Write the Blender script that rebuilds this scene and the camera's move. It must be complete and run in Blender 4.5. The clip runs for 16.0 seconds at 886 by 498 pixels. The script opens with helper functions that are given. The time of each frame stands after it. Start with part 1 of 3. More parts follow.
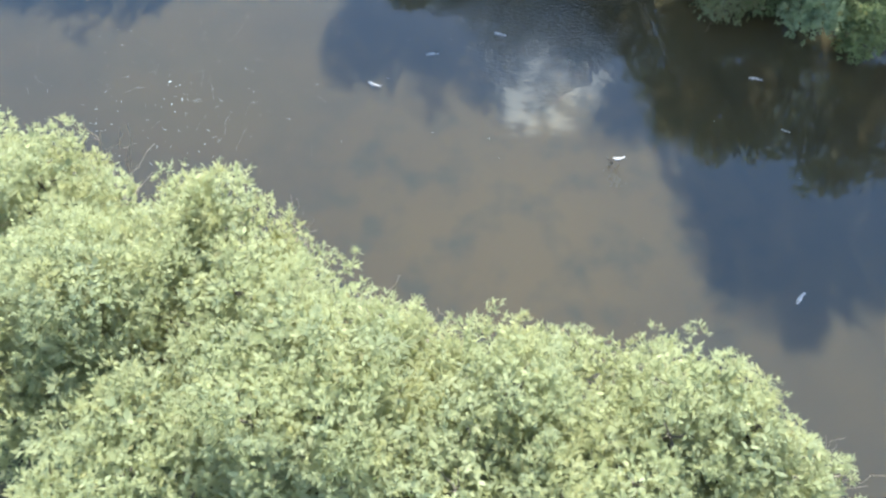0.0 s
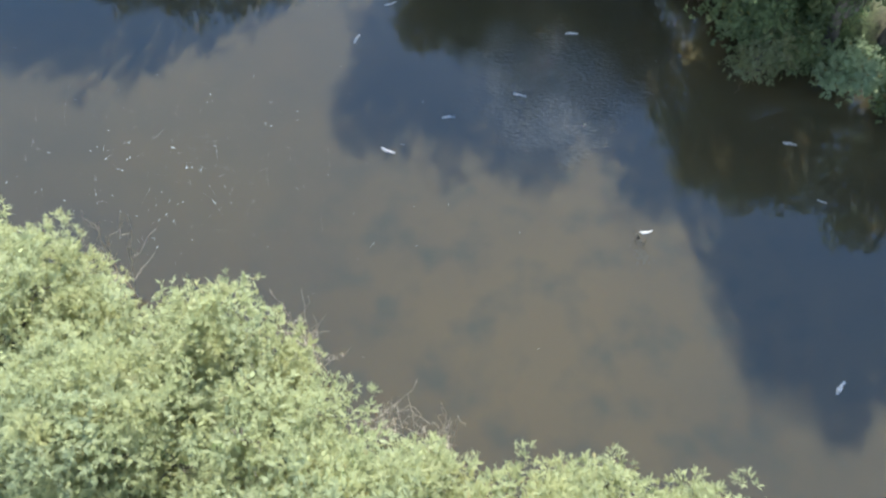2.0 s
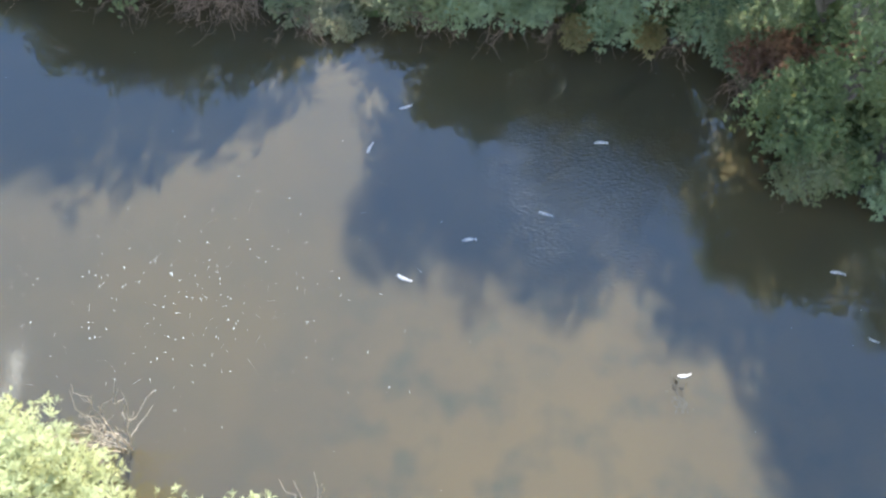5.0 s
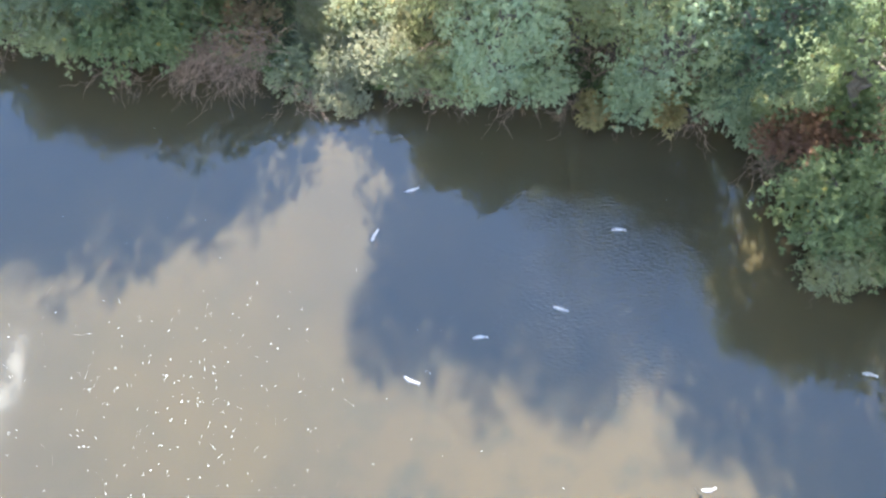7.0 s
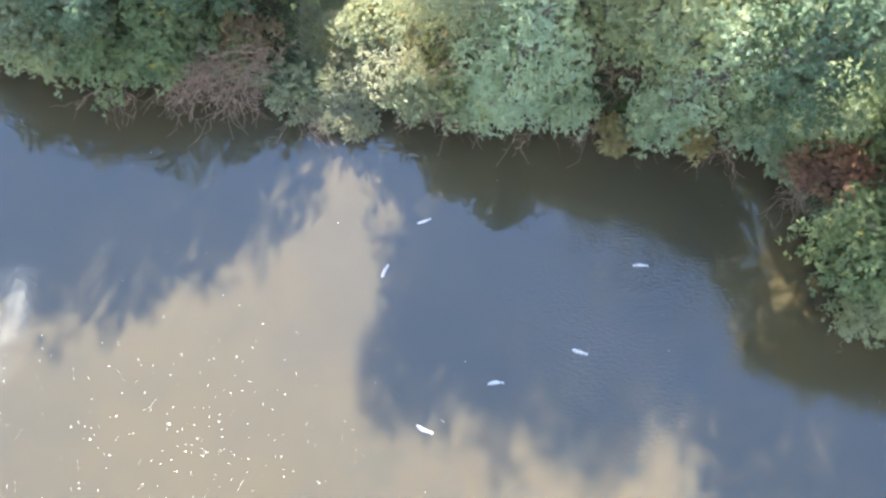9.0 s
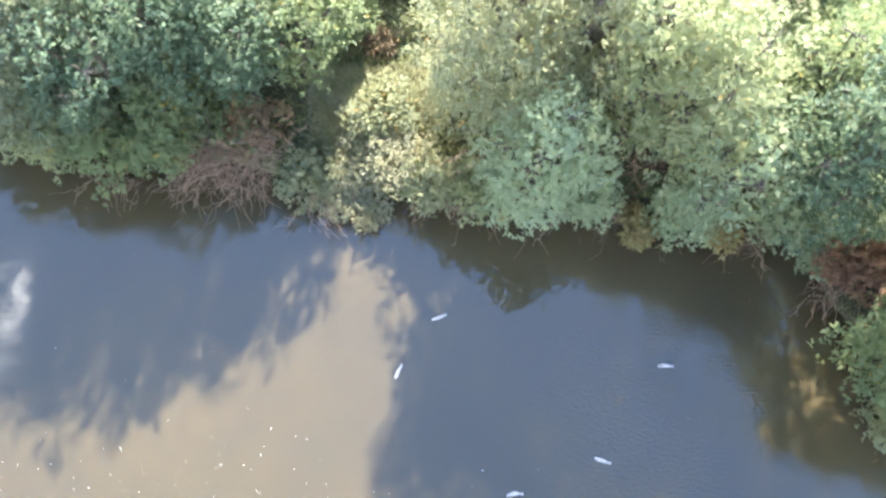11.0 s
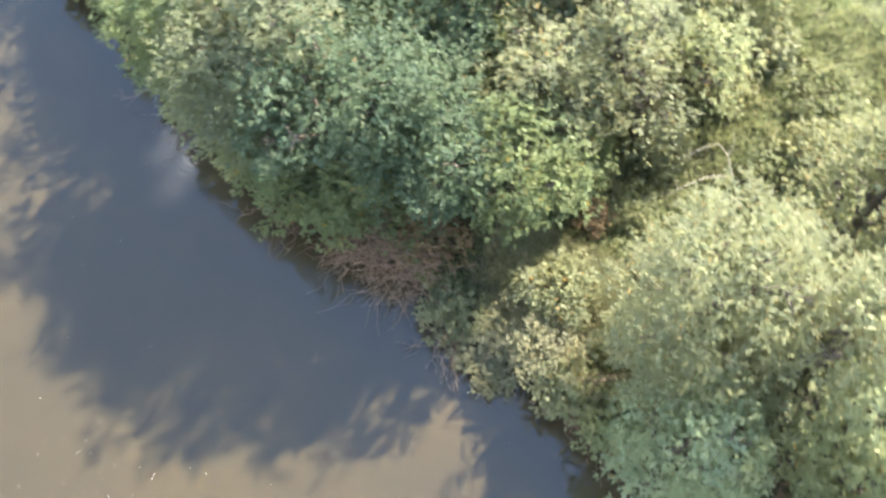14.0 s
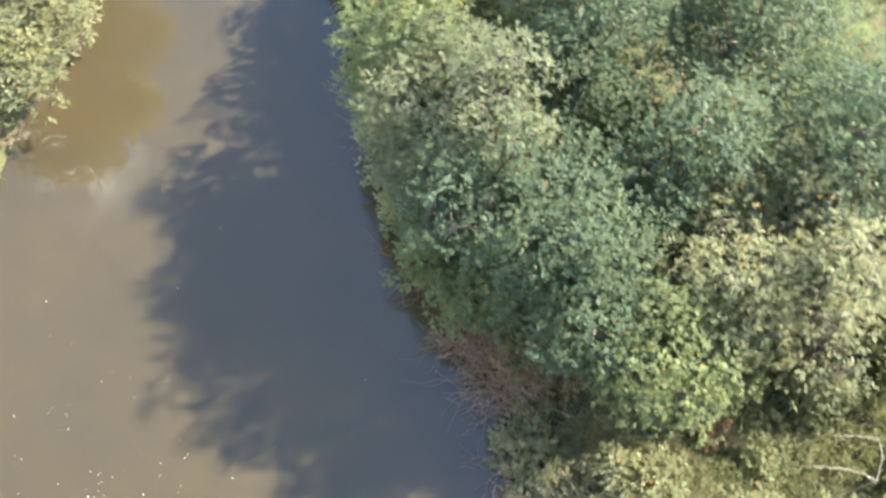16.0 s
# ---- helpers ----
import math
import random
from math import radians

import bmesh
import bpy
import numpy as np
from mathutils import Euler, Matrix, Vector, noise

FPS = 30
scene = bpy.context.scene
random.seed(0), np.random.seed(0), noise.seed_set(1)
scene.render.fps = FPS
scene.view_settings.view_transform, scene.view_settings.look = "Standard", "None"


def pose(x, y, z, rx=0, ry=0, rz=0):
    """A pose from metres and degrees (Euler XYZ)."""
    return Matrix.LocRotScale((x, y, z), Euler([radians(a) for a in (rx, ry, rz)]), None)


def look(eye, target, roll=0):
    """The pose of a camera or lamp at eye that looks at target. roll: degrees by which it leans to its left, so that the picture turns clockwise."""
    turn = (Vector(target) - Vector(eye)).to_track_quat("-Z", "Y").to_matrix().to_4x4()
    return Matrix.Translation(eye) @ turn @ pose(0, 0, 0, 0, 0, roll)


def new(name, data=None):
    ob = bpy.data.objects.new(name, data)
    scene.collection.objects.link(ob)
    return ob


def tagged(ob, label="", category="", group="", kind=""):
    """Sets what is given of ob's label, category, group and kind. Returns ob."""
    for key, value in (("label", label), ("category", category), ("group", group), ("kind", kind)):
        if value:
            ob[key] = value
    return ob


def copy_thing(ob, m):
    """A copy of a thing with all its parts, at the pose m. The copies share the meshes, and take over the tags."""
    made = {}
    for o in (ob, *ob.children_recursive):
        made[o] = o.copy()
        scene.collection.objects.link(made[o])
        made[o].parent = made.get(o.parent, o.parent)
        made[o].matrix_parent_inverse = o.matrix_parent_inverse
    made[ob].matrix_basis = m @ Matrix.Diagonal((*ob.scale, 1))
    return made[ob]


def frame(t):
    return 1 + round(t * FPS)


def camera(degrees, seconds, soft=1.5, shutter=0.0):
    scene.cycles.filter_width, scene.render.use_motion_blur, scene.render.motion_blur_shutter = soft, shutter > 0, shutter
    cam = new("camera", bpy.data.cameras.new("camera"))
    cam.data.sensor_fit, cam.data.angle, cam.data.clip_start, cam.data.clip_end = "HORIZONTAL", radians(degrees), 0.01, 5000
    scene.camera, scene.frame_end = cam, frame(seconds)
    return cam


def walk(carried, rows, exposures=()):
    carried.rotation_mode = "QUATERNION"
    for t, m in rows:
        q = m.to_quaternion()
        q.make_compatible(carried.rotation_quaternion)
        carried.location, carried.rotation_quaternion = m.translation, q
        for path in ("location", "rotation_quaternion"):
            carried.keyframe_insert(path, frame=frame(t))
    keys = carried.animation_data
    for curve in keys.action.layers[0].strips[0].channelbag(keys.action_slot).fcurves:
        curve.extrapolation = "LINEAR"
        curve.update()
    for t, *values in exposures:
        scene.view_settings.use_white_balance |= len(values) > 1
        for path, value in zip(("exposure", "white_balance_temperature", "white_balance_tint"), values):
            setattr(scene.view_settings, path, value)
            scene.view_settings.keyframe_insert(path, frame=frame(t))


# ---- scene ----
cam = camera(55.3, 16.0, soft=2.5, shutter=0.5)
METRES, EYE, TILT, LEAN, TURN = 24.5, 22.0, -63.5, 0.0, 0.0
ROWS = [
    (0.0, 0.0, 0.0, 0.0, -0.0, 0.0, -0.0),
    (0.5, -0.0012, 0.0132, 0.0212, 0.24, 0.04, -0.04),
    (1.0, -0.0045, 0.0283, 0.0493, 0.33, -0.2, 0.01),
    (1.5, -0.008, 0.0405, 0.0752, 0.4, -0.42, 0.05),
    (2.0, -0.0133, 0.0536, 0.1053, 0.42, -0.65, 0.04),
    (2.5, -0.0187, 0.0652, 0.133, 0.39, -0.9, -0.02),
    (3.0, -0.0229, 0.0782, 0.1651, 0.42, -1.19, -0.09),
    (3.5, -0.0276, 0.0913, 0.1905, 0.38, -1.29, -0.14),
    (4.0, -0.0329, 0.1063, 0.2195, 0.32, -1.36, -0.22),
    (6.5, -0.0502, 0.1768, 0.3622, 0.18, -1.84, -0.17),
    (7.0, -0.0525, 0.1917, 0.3921, 0.24, -1.96, -0.21),
    (7.5, -0.0564, 0.2052, 0.4187, 0.21, -2.5, -0.19),
    (8.0, -0.0609, 0.2198, 0.4472, 0.18, -4.05, -0.23),
    (10.5, -0.0814, 0.2871, 0.5815, 0.25, -6.76, -0.35),
    (11.0, -0.0865, 0.3002, 0.6107, 0.27, -6.63, -0.39),
    (11.5, -0.0916, 0.312, 0.6358, 0.26, -6.48, -0.42),
    (12.0, -0.0961, 0.3271, 0.6657, 0.32, -6.44, -0.43),
    (12.5, -0.1019, 0.3412, 0.6915, 1.99, -6.47, -3.82),
    (13.0, -0.1088, 0.3581, 0.7205, 6.43, -7.0, -12.52),
    (13.5, -0.115, 0.3716, 0.7456, 10.28, -8.05, -19.45),
    (14.0, -0.126, 0.3859, 0.7735, 14.88, -9.94, -27.06),
    (14.5, -0.1386, 0.3979, 0.7964, 19.34, -12.29, -33.45),
    (15.0, -0.1579, 0.411, 0.8208, 24.73, -15.63, -39.84),
    (15.5, -0.1782, 0.4202, 0.8402, 29.82, -19.17, -44.81),
    (16.0, -0.2047, 0.4276, 0.8575, 35.92, -23.8, -49.59),
]
EXPOSURES = [(0.0, 2.0, 5800, 1), (0.5, 1.76, 5800, 1), (1.5, 1.66, 5800, 1), (2.0, 1.72, 5800, 1), (3.0, 2.0, 5800, 2), (4.0, 2.15, 5850, 3), (6.5, 3.0, 6000, 7), (8.0, 3.16, 6100, 8), (10.5, 3.38, 6300, 10), (12.0, 3.25, 6500, 10), (13.0, 3.06, 6650, 9), (13.5, 2.83, 6750, 9), (14.0, 2.82, 6850, 9), (15.0, 2.72, 6900, 9), (16.0, 2.66, 6950, 9)]
walk(cam, [(t, pose(0, 0, EYE, TILT, LEAN, TURN) @ pose(METRES * x, METRES * y, METRES * z, 90 + pitch, roll, yaw)) for t, x, y, z, yaw, pitch, roll in ROWS],
     exposures=EXPOSURES)

# ---- world, sun ----
SUN_AZ, SUN_EL = radians(8.0), radians(37.3)      # azimuth from +y towards +x
to_sun = Vector((math.sin(SUN_AZ) * math.cos(SUN_EL), math.cos(SUN_AZ) * math.cos(SUN_EL), math.sin(SUN_EL)))
world = bpy.data.worlds.new("world")
scene.world = world
world.use_nodes = True
wt = world.node_tree
wt.nodes.clear()


def node(tree, kind, **sets):
    n = tree.nodes.new(kind)
    for key, value in sets.items():
        if key in n.inputs:
            n.inputs[key].default_value = value
    return n


def wire(tree, a, b):
    tree.links.new(a, b)


sky = wt.nodes.new("ShaderNodeTexSky")
sky.sky_type, sky.sun_disc = "NISHITA", False
sky.sun_elevation, sky.sun_rotation = SUN_EL, SUN_AZ
sky.air_density, sky.dust_density, sky.ozone_density = 1.0, 0.2, 3.0
coord = wt.nodes.new("ShaderNodeTexCoord")
unit = wt.nodes.new("ShaderNodeVectorMath")
unit.operation = "NORMALIZE"
wire(wt, coord.outputs["Generated"], unit.inputs[0])
puff = node(wt, "ShaderNodeTexNoise", Scale=13.0, Detail=7.0, Roughness=0.62, Distortion=1.2)
wire(wt, unit.outputs[0], puff.inputs["Vector"])
total = None
# small fair-weather clouds: direction, size, weight
for way, size, weight in (((-0.474, 0.19, 0.86), 0.038, 0.42), ((-0.463, 0.25, 0.85), 0.045, 0.72), ((-0.548, -0.13, 0.825), 0.078, 0.68), ((0.118, 0.615, 0.78), 0.058, 2.1)):
    far = wt.nodes.new("ShaderNodeVectorMath")
    far.operation = "DISTANCE"
    wire(wt, unit.outputs[0], far.inputs[0])
    far.inputs[1].default_value = Vector(way).normalized()
    fall = wt.nodes.new("ShaderNodeMapRange")
    fall.interpolation_type = "SMOOTHSTEP"
    for key, value in (("From Min", size * 1.7), ("From Max", 0.0), ("To Min", 0.0), ("To Max", weight)):
        fall.inputs[key].default_value = value
    wire(wt, far.outputs["Value"], fall.inputs["Value"])
    if total is None:
        total = fall.outputs[0]
    else:
        add = wt.nodes.new("ShaderNodeMath")
        add.operation = "ADD"
        wire(wt, total, add.inputs[0])
        wire(wt, fall.outputs[0], add.inputs[1])
        total = add.outputs[0]
mul = wt.nodes.new("ShaderNodeMath")
mul.operation = "MULTIPLY"
wire(wt, total, mul.inputs[0])
torn = wt.nodes.new("ShaderNodeMapRange")
for key, value in (("From Min", 0.36), ("From Max", 0.66), ("To Min", 0.0), ("To Max", 1.0)):
    torn.inputs[key].default_value = value
wire(wt, puff.outputs["Fac"], torn.inputs["Value"])
wire(wt, torn.outputs[0], mul.inputs[1])
edge = wt.nodes.new("ShaderNodeMapRange")
edge.interpolation_type = "SMOOTHSTEP"
for key, value in (("From Min", 0.10), ("From Max", 0.62), ("To Min", 0.0), ("To Max", 0.95)):
    edge.inputs[key].default_value = value
wire(wt, mul.outputs[0], edge.inputs["Value"])
# an unseen broken field of clouds low all round, added as white fill light
split = wt.nodes.new("ShaderNodeSeparateXYZ")
wire(wt, unit.outputs[0], split.inputs[0])
field = node(wt, "ShaderNodeTexNoise", Scale=3.2, Detail=7.0, Roughness=0.58)
flat = wt.nodes.new("ShaderNodeMapping")
flat.inputs["Scale"].default_value = (1.0, 1.0, 2.4)
wire(wt, unit.outputs[0], flat.inputs["Vector"])
wire(wt, flat.outputs[0], field.inputs["Vector"])
cover = wt.nodes.new("ShaderNodeMapRange")
cover.interpolation_type = "SMOOTHSTEP"
for key, value in (("From Min", 0.44), ("From Max", 0.58), ("To Min", 0.0), ("To Max", 0.9)):
    cover.inputs[key].default_value = value
wire(wt, field.outputs["Fac"], cover.inputs["Value"])
lowdown = wt.nodes.new("ShaderNodeMapRange")
lowdown.interpolation_type = "SMOOTHSTEP"
for key, value in (("From Min", 0.66), ("From Max", 0.46), ("To Min", 0.0), ("To Max", 1.0)):
    lowdown.inputs[key].default_value = value
wire(wt, split.outputs["Z"], lowdown.inputs["Value"])
bank = wt.nodes.new("ShaderNodeMath")
bank.operation = "MULTIPLY"
wire(wt, cover.outputs[0], bank.inputs[0])
wire(wt, lowdown.outputs[0], bank.inputs[1])
most = wt.nodes.new("ShaderNodeMath")
most.operation = "MAXIMUM"
wire(wt, edge.outputs[0], most.inputs[0])
wire(wt, bank.outputs[0], most.inputs[1])
cloud_mix = wt.nodes.new("ShaderNodeMix")
cloud_mix.data_type = "RGBA"
wire(wt, most.outputs[0], cloud_mix.inputs[0])
wire(wt, sky.outputs[0], cloud_mix.inputs[6])
cloud_mix.inputs[7].default_value = (11.4, 11.5, 12.0, 1)
back = wt.nodes.new("ShaderNodeBackground")
back.inputs["Strength"].default_value = 0.128
wire(wt, cloud_mix.outputs[2], back.inputs["Color"])
wout = wt.nodes.new("ShaderNodeOutputWorld")
wire(wt, back.outputs[0], wout.inputs["Surface"])

sun_data = bpy.data.lights.new("sun", "SUN")
sun_data.energy, sun_data.angle, sun_data.color = 4.9, radians(1.3), (1.0, 0.94, 0.83)
sun = new("sun", sun_data)
sun.matrix_world = look((0, 0, 40), Vector((0, 0, 40)) - to_sun)


# ---- materials ----
def ramp(tree, stops):
    r = tree.nodes.new("ShaderNodeValToRGB")
    el = r.color_ramp.elements
    while len(el) < len(stops):
        el.new(0.5)
    for e, (at, col) in zip(el, stops):
        e.position, e.color = at, (*col, 1)
    return r


def surface(name, build):
    m = bpy.data.materials.new(name)
    m.use_nodes = True
    t = m.node_tree
    t.nodes.clear()
    out = t.nodes.new("ShaderNodeOutputMaterial")
    wire(t, build(t), out.inputs["Surface"])
    return m


def noise_of(t, scale, detail=4.0, rough=0.55, vector=None):
    n = node(t, "ShaderNodeTexNoise", Scale=scale, Detail=detail, Roughness=rough)
    if vector is None:
        g = t.nodes.new("ShaderNodeNewGeometry")
        vector = g.outputs["Position"]
    wire(t, vector, n.inputs["Vector"])
    return n.outputs["Fac"]


def mixed(t, fac, a, b):
    m = t.nodes.new("ShaderNodeMix")
    m.data_type = "RGBA"
    for socket, value in ((m.inputs[0], fac), (m.inputs[6], a), (m.inputs[7], b)):
        if isinstance(value, tuple):
            socket.default_value = (*value, 1)
        elif isinstance(value, (int, float)):
            socket.default_value = value
        else:
            wire(t, value, socket)
    return m.outputs[2]


def mapped(t, value, a, b, c=0.0, d=1.0):
    m = node(t, "ShaderNodeMapRange")
    for key, v in (("From Min", a), ("From Max", b), ("To Min", c), ("To Max", d)):
        m.inputs[key].default_value = v
    wire(t, value, m.inputs["Value"])
    return m.outputs[0]


def leaf_material(name, dark, mid, light, odd, odd_share=0.04, shine=0.6):
    """Leaves: every leaf its own tint, pale tufts painted as if sunlit, a few turned ones, light through the blade."""
    def build(t):
        g = t.nodes.new("ShaderNodeNewGeometry")
        one = g.outputs["Random Per Island"]
        soft = [tuple(0.4 * p + 0.6 * q for p, q in zip(end, mid)) for end in (dark, light)]
        each = ramp(t, [(0.0, soft[0]), (0.5, mid), (1.0, soft[1])])
        wire(t, one, each.inputs[0])
        patch = mapped(t, noise_of(t, 1.6, 4.0), 0.42, 0.66)
        col = mixed(t, patch, each.outputs[0], mixed(t, 0.5, each.outputs[0], light))
        # palest tufts: sun catching the leaf clumps, put into the colour
        sunlit_tufts = mapped(t, noise_of(t, 3.1, 3.0), 0.60, 0.70)
        col = mixed(t, sunlit_tufts, col, tuple(min(0.5, c * 1.15) for c in light))
        # whole boughs are yellower or greyer than their neighbours
        warm = mapped(t, noise_of(t, 0.8, 2.0), 0.50, 0.64, 0.0, 1.0)
        col = mixed(t, warm, col, mixed(t, 0.6, col, (mid[0] * 1.18, mid[1] * 1.03, mid[2] * 0.8)))
        cool = mapped(t, noise_of(t, 1.1, 2.0), 0.50, 0.36, 0.0, 1.0)
        col = mixed(t, cool, col, mixed(t, 0.6, col, (mid[0] * 0.9, mid[1] * 0.96, mid[2] * 1.25)))
        faded = mapped(t, noise_of(t, 2.1, 3.0), 0.60, 0.70, 0.0, 0.55)
        col = mixed(t, faded, col, tuple(0.55 * q + 0.45 * sum(light) / 3 * w for q, w in zip(light, (1.18, 1.0, 0.74))))
        broad = mapped(t, noise_of(t, 0.45, 2.0), 0.35, 0.65)
        col = mixed(t, broad, col, mixed(t, 0.35, col, mid))
        wheel = t.nodes.new("ShaderNodeMath")
        wheel.operation = "FRACT"
        big = t.nodes.new("ShaderNodeMath")
        big.operation = "MULTIPLY"
        wire(t, one, big.inputs[0])
        big.inputs[1].default_value = 37.0
        wire(t, big.outputs[0], wheel.inputs[0])
        turned = t.nodes.new("ShaderNodeMath")
        turned.operation = "LESS_THAN"
        wire(t, wheel.outputs[0], turned.inputs[0])
        where = mapped(t, noise_of(t, 0.9, 2.0), 0.45, 0.75, odd_share * 0.1, odd_share * 2)
        wire(t, where, turned.inputs[1])
        col = mixed(t, turned.outputs[0], col, odd)
        p = node(t, "ShaderNodeBsdfPrincipled", Roughness=shine)
        wire(t, col, p.inputs["Base Color"])
        p.inputs["Specular IOR Level"].default_value = 0.28
        # shading normals are bent upwards, to even the leaves and lighten shaded sides
        half = t.nodes.new("ShaderNodeVectorMath")
        half.operation = "MULTIPLY_ADD"
        wire(t, g.outputs["Normal"], half.inputs[0])
        half.inputs[1].default_value = (0.5, 0.5, 0.5)
        half.inputs[2].default_value = (0.0, -0.08, 0.6)
        facing = t.nodes.new("ShaderNodeVectorMath")
        facing.operation = "NORMALIZE"
        wire(t, half.outputs[0], facing.inputs[0])
        wire(t, facing.outputs[0], p.inputs["Normal"])
        tr = t.nodes.new("ShaderNodeBsdfTranslucent")
        wire(t, mixed(t, 0.5, col, tuple(min(0.62, c * w) for c, w in zip(mid, (1.95, 1.9, 2.0)))), tr.inputs["Color"])
        mix = node(t, "ShaderNodeMixShader")
        mix.inputs[0].default_value = 0.5
        wire(t, p.outputs[0], mix.inputs[1])
        wire(t, tr.outputs[0], mix.inputs[2])
        return mix.outputs[0]
    return surface(name, build)


def bark_material(name, a, b):
    def build(t):
        p = node(t, "ShaderNodeBsdfPrincipled", Roughness=0.85)
        fine = noise_of(t, 22.0, 6.0)
        wire(t, mixed(t, mapped(t, fine, 0.3, 0.7), a, b), p.inputs["Base Color"])
        bump = node(t, "ShaderNodeBump", Strength=0.6, Distance=0.02)
        wire(t, fine, bump.inputs["Height"])
        wire(t, bump.outputs[0], p.inputs["Normal"])
        return p.outputs[0]
    return surface(name, build)


def build_water(t):
    g = t.nodes.new("ShaderNodeNewGeometry")
    broad = noise_of(t, 0.16, 3.0)
    patch = noise_of(t, 0.7, 2.5)
    col = mixed(t, mapped(t, broad, 0.36, 0.64), (0.038, 0.031, 0.018), (0.047, 0.036, 0.018))
    # a shoal of reddish silt with darker weed in mid-river
    shoal = t.nodes.new("ShaderNodeVectorMath")
    shoal.operation = "DISTANCE"
    wire(t, g.outputs["Position"], shoal.inputs[0])
    shoal.inputs[1].default_value = (2.2, 11.0, 0)
    uneven = t.nodes.new("ShaderNodeMath")
    uneven.operation = "MULTIPLY_ADD"
    wire(t, noise_of(t, 0.5, 4.0), uneven.inputs[0])
    uneven.inputs[1].default_value = 6.0
    wire(t, shoal.outputs["Value"], uneven.inputs[2])
    red = mapped(t, uneven.outputs[0], 11.0, 4.5)
    col = mixed(t, red, col, (0.055, 0.041, 0.019))
    weed = t.nodes.new("ShaderNodeMath")
    weed.operation = "MULTIPLY"
    wire(t, mapped(t, patch, 0.47, 0.70, 0.0, 0.55), weed.inputs[0])
    wire(t, mapped(t, shoal.outputs["Value"], 9.0, 5.0, 0.12, 1.0), weed.inputs[1])
    col = mixed(t, weed.outputs[0], col, (0.022, 0.024, 0.017))
    p = node(t, "ShaderNodeBsdfPrincipled", Roughness=0.0)
    p.inputs["IOR"].default_value = 1.61
    # silt in the water spreads the sunlight sideways
    p.subsurface_method = "BURLEY"
    p.inputs["Subsurface Weight"].default_value = 1.0
    p.inputs["Subsurface Radius"].default_value = (1.0, 0.8, 0.5)
    p.inputs["Subsurface Scale"].default_value = 0.16
    wire(t, col, p.inputs["Base Color"])
    # slow swell, fine wind ripple in patches, rings round a few rising bubbles
    stretch = node(t, "ShaderNodeMapping")
    stretch.inputs["Scale"].default_value = (1.0, 2.2, 1.0)
    wire(t, g.outputs["Position"], stretch.inputs["Vector"])
    swell = noise_of(t, 0.7, 2.0, 0.5, stretch.outputs[0])
    ripple = noise_of(t, 6.5, 2.0, 0.5, stretch.outputs[0])
    gust = mapped(t, noise_of(t, 0.25, 2.0), 0.42, 0.62, 0.25, 1.0)
    rip = t.nodes.new("ShaderNodeMath")
    rip.operation = "MULTIPLY"
    wire(t, ripple, rip.inputs[0])
    wire(t, gust, rip.inputs[1])
    b1 = node(t, "ShaderNodeBump", Strength=0.25, Distance=0.012)
    wire(t, swell, b1.inputs["Height"])
    b2 = node(t, "ShaderNodeBump", Strength=0.24, Distance=0.006)
    wire(t, rip.outputs[0], b2.inputs["Height"])
    wire(t, b1.outputs[0], b2.inputs["Normal"])
    last = b2
    wobble = noise_of(t, 1.3, 3.0)
    for cx, cy, reach, pitch, depth in ((3.6, 21.45, 0.7, 50.0, 0.003), (-2.0, 23.0, 0.6, 50.0, 0.003), (10.5, 15.3, 0.7, 50.0, 0.003)):
        d = t.nodes.new("ShaderNodeVectorMath")
        d.operation = "DISTANCE"
        wire(t, g.outputs["Position"], d.inputs[0])
        d.inputs[1].default_value = (cx, cy, 0)
        w = t.nodes.new("ShaderNodeMath")
        w.operation = "MULTIPLY"
        bent = t.nodes.new("ShaderNodeMath")
        bent.operation = "MULTIPLY_ADD"
        wire(t, wobble, bent.inputs[0])
        bent.inputs[1].default_value = reach * 0.4
        wire(t, d.outputs["Value"], bent.inputs[2])
        wire(t, bent.outputs[0], w.inputs[0])
        w.inputs[1].default_value = pitch
        sn = t.nodes.new("ShaderNodeMath")
        sn.operation = "SINE"
        wire(t, w.outputs[0], sn.inputs[0])
        fade = mapped(t, d.outputs["Value"], 0.1, reach, 1.0, 0.0)
        amp = t.nodes.new("ShaderNodeMath")
        amp.operation = "MULTIPLY"
        wire(t, sn.outputs[0], amp.inputs[0])
        wire(t, fade, amp.inputs[1])
        ring = node(t, "ShaderNodeBump", Strength=0.2, Distance=depth)
        wire(t, amp.outputs[0], ring.inputs["Height"])
        wire(t, last.outputs[0], ring.inputs["Normal"])
        last = ring
    # a patch of broken ripple where the breeze touches down
    d = t.nodes.new("ShaderNodeVectorMath")
    d.operation = "DISTANCE"
    wire(t, g.outputs["Position"], d.inputs[0])
    d.inputs[1].default_value = (3.2, 19.8, 0)
    rim = t.nodes.new("ShaderNodeMath")
    rim.operation = "MULTIPLY_ADD"
    wire(t, noise_of(t, 0.8, 3.0), rim.inputs[0])
    rim.inputs[1].default_value = 5.0
    wire(t, d.outputs["Value"], rim.inputs[2])
    chop = t.nodes.new("ShaderNodeMath")
    chop.operation = "MULTIPLY"
    wire(t, noise_of(t, 7.0, 1.5, 0.5, stretch.outputs[0]), chop.inputs[0])
    wire(t, mapped(t, rim.outputs[0], 3.2, 6.0, 1.0, 0.0), chop.inputs[1])
    broken = node(t, "ShaderNodeBump", Strength=0.8, Distance=0.03)
    wire(t, chop.outputs[0], broken.inputs["Height"])
    wire(t, last.outputs[0], broken.inputs["Normal"])
    wire(t, broken.outputs[0], p.inputs["Normal"])
    return p.outputs[0]


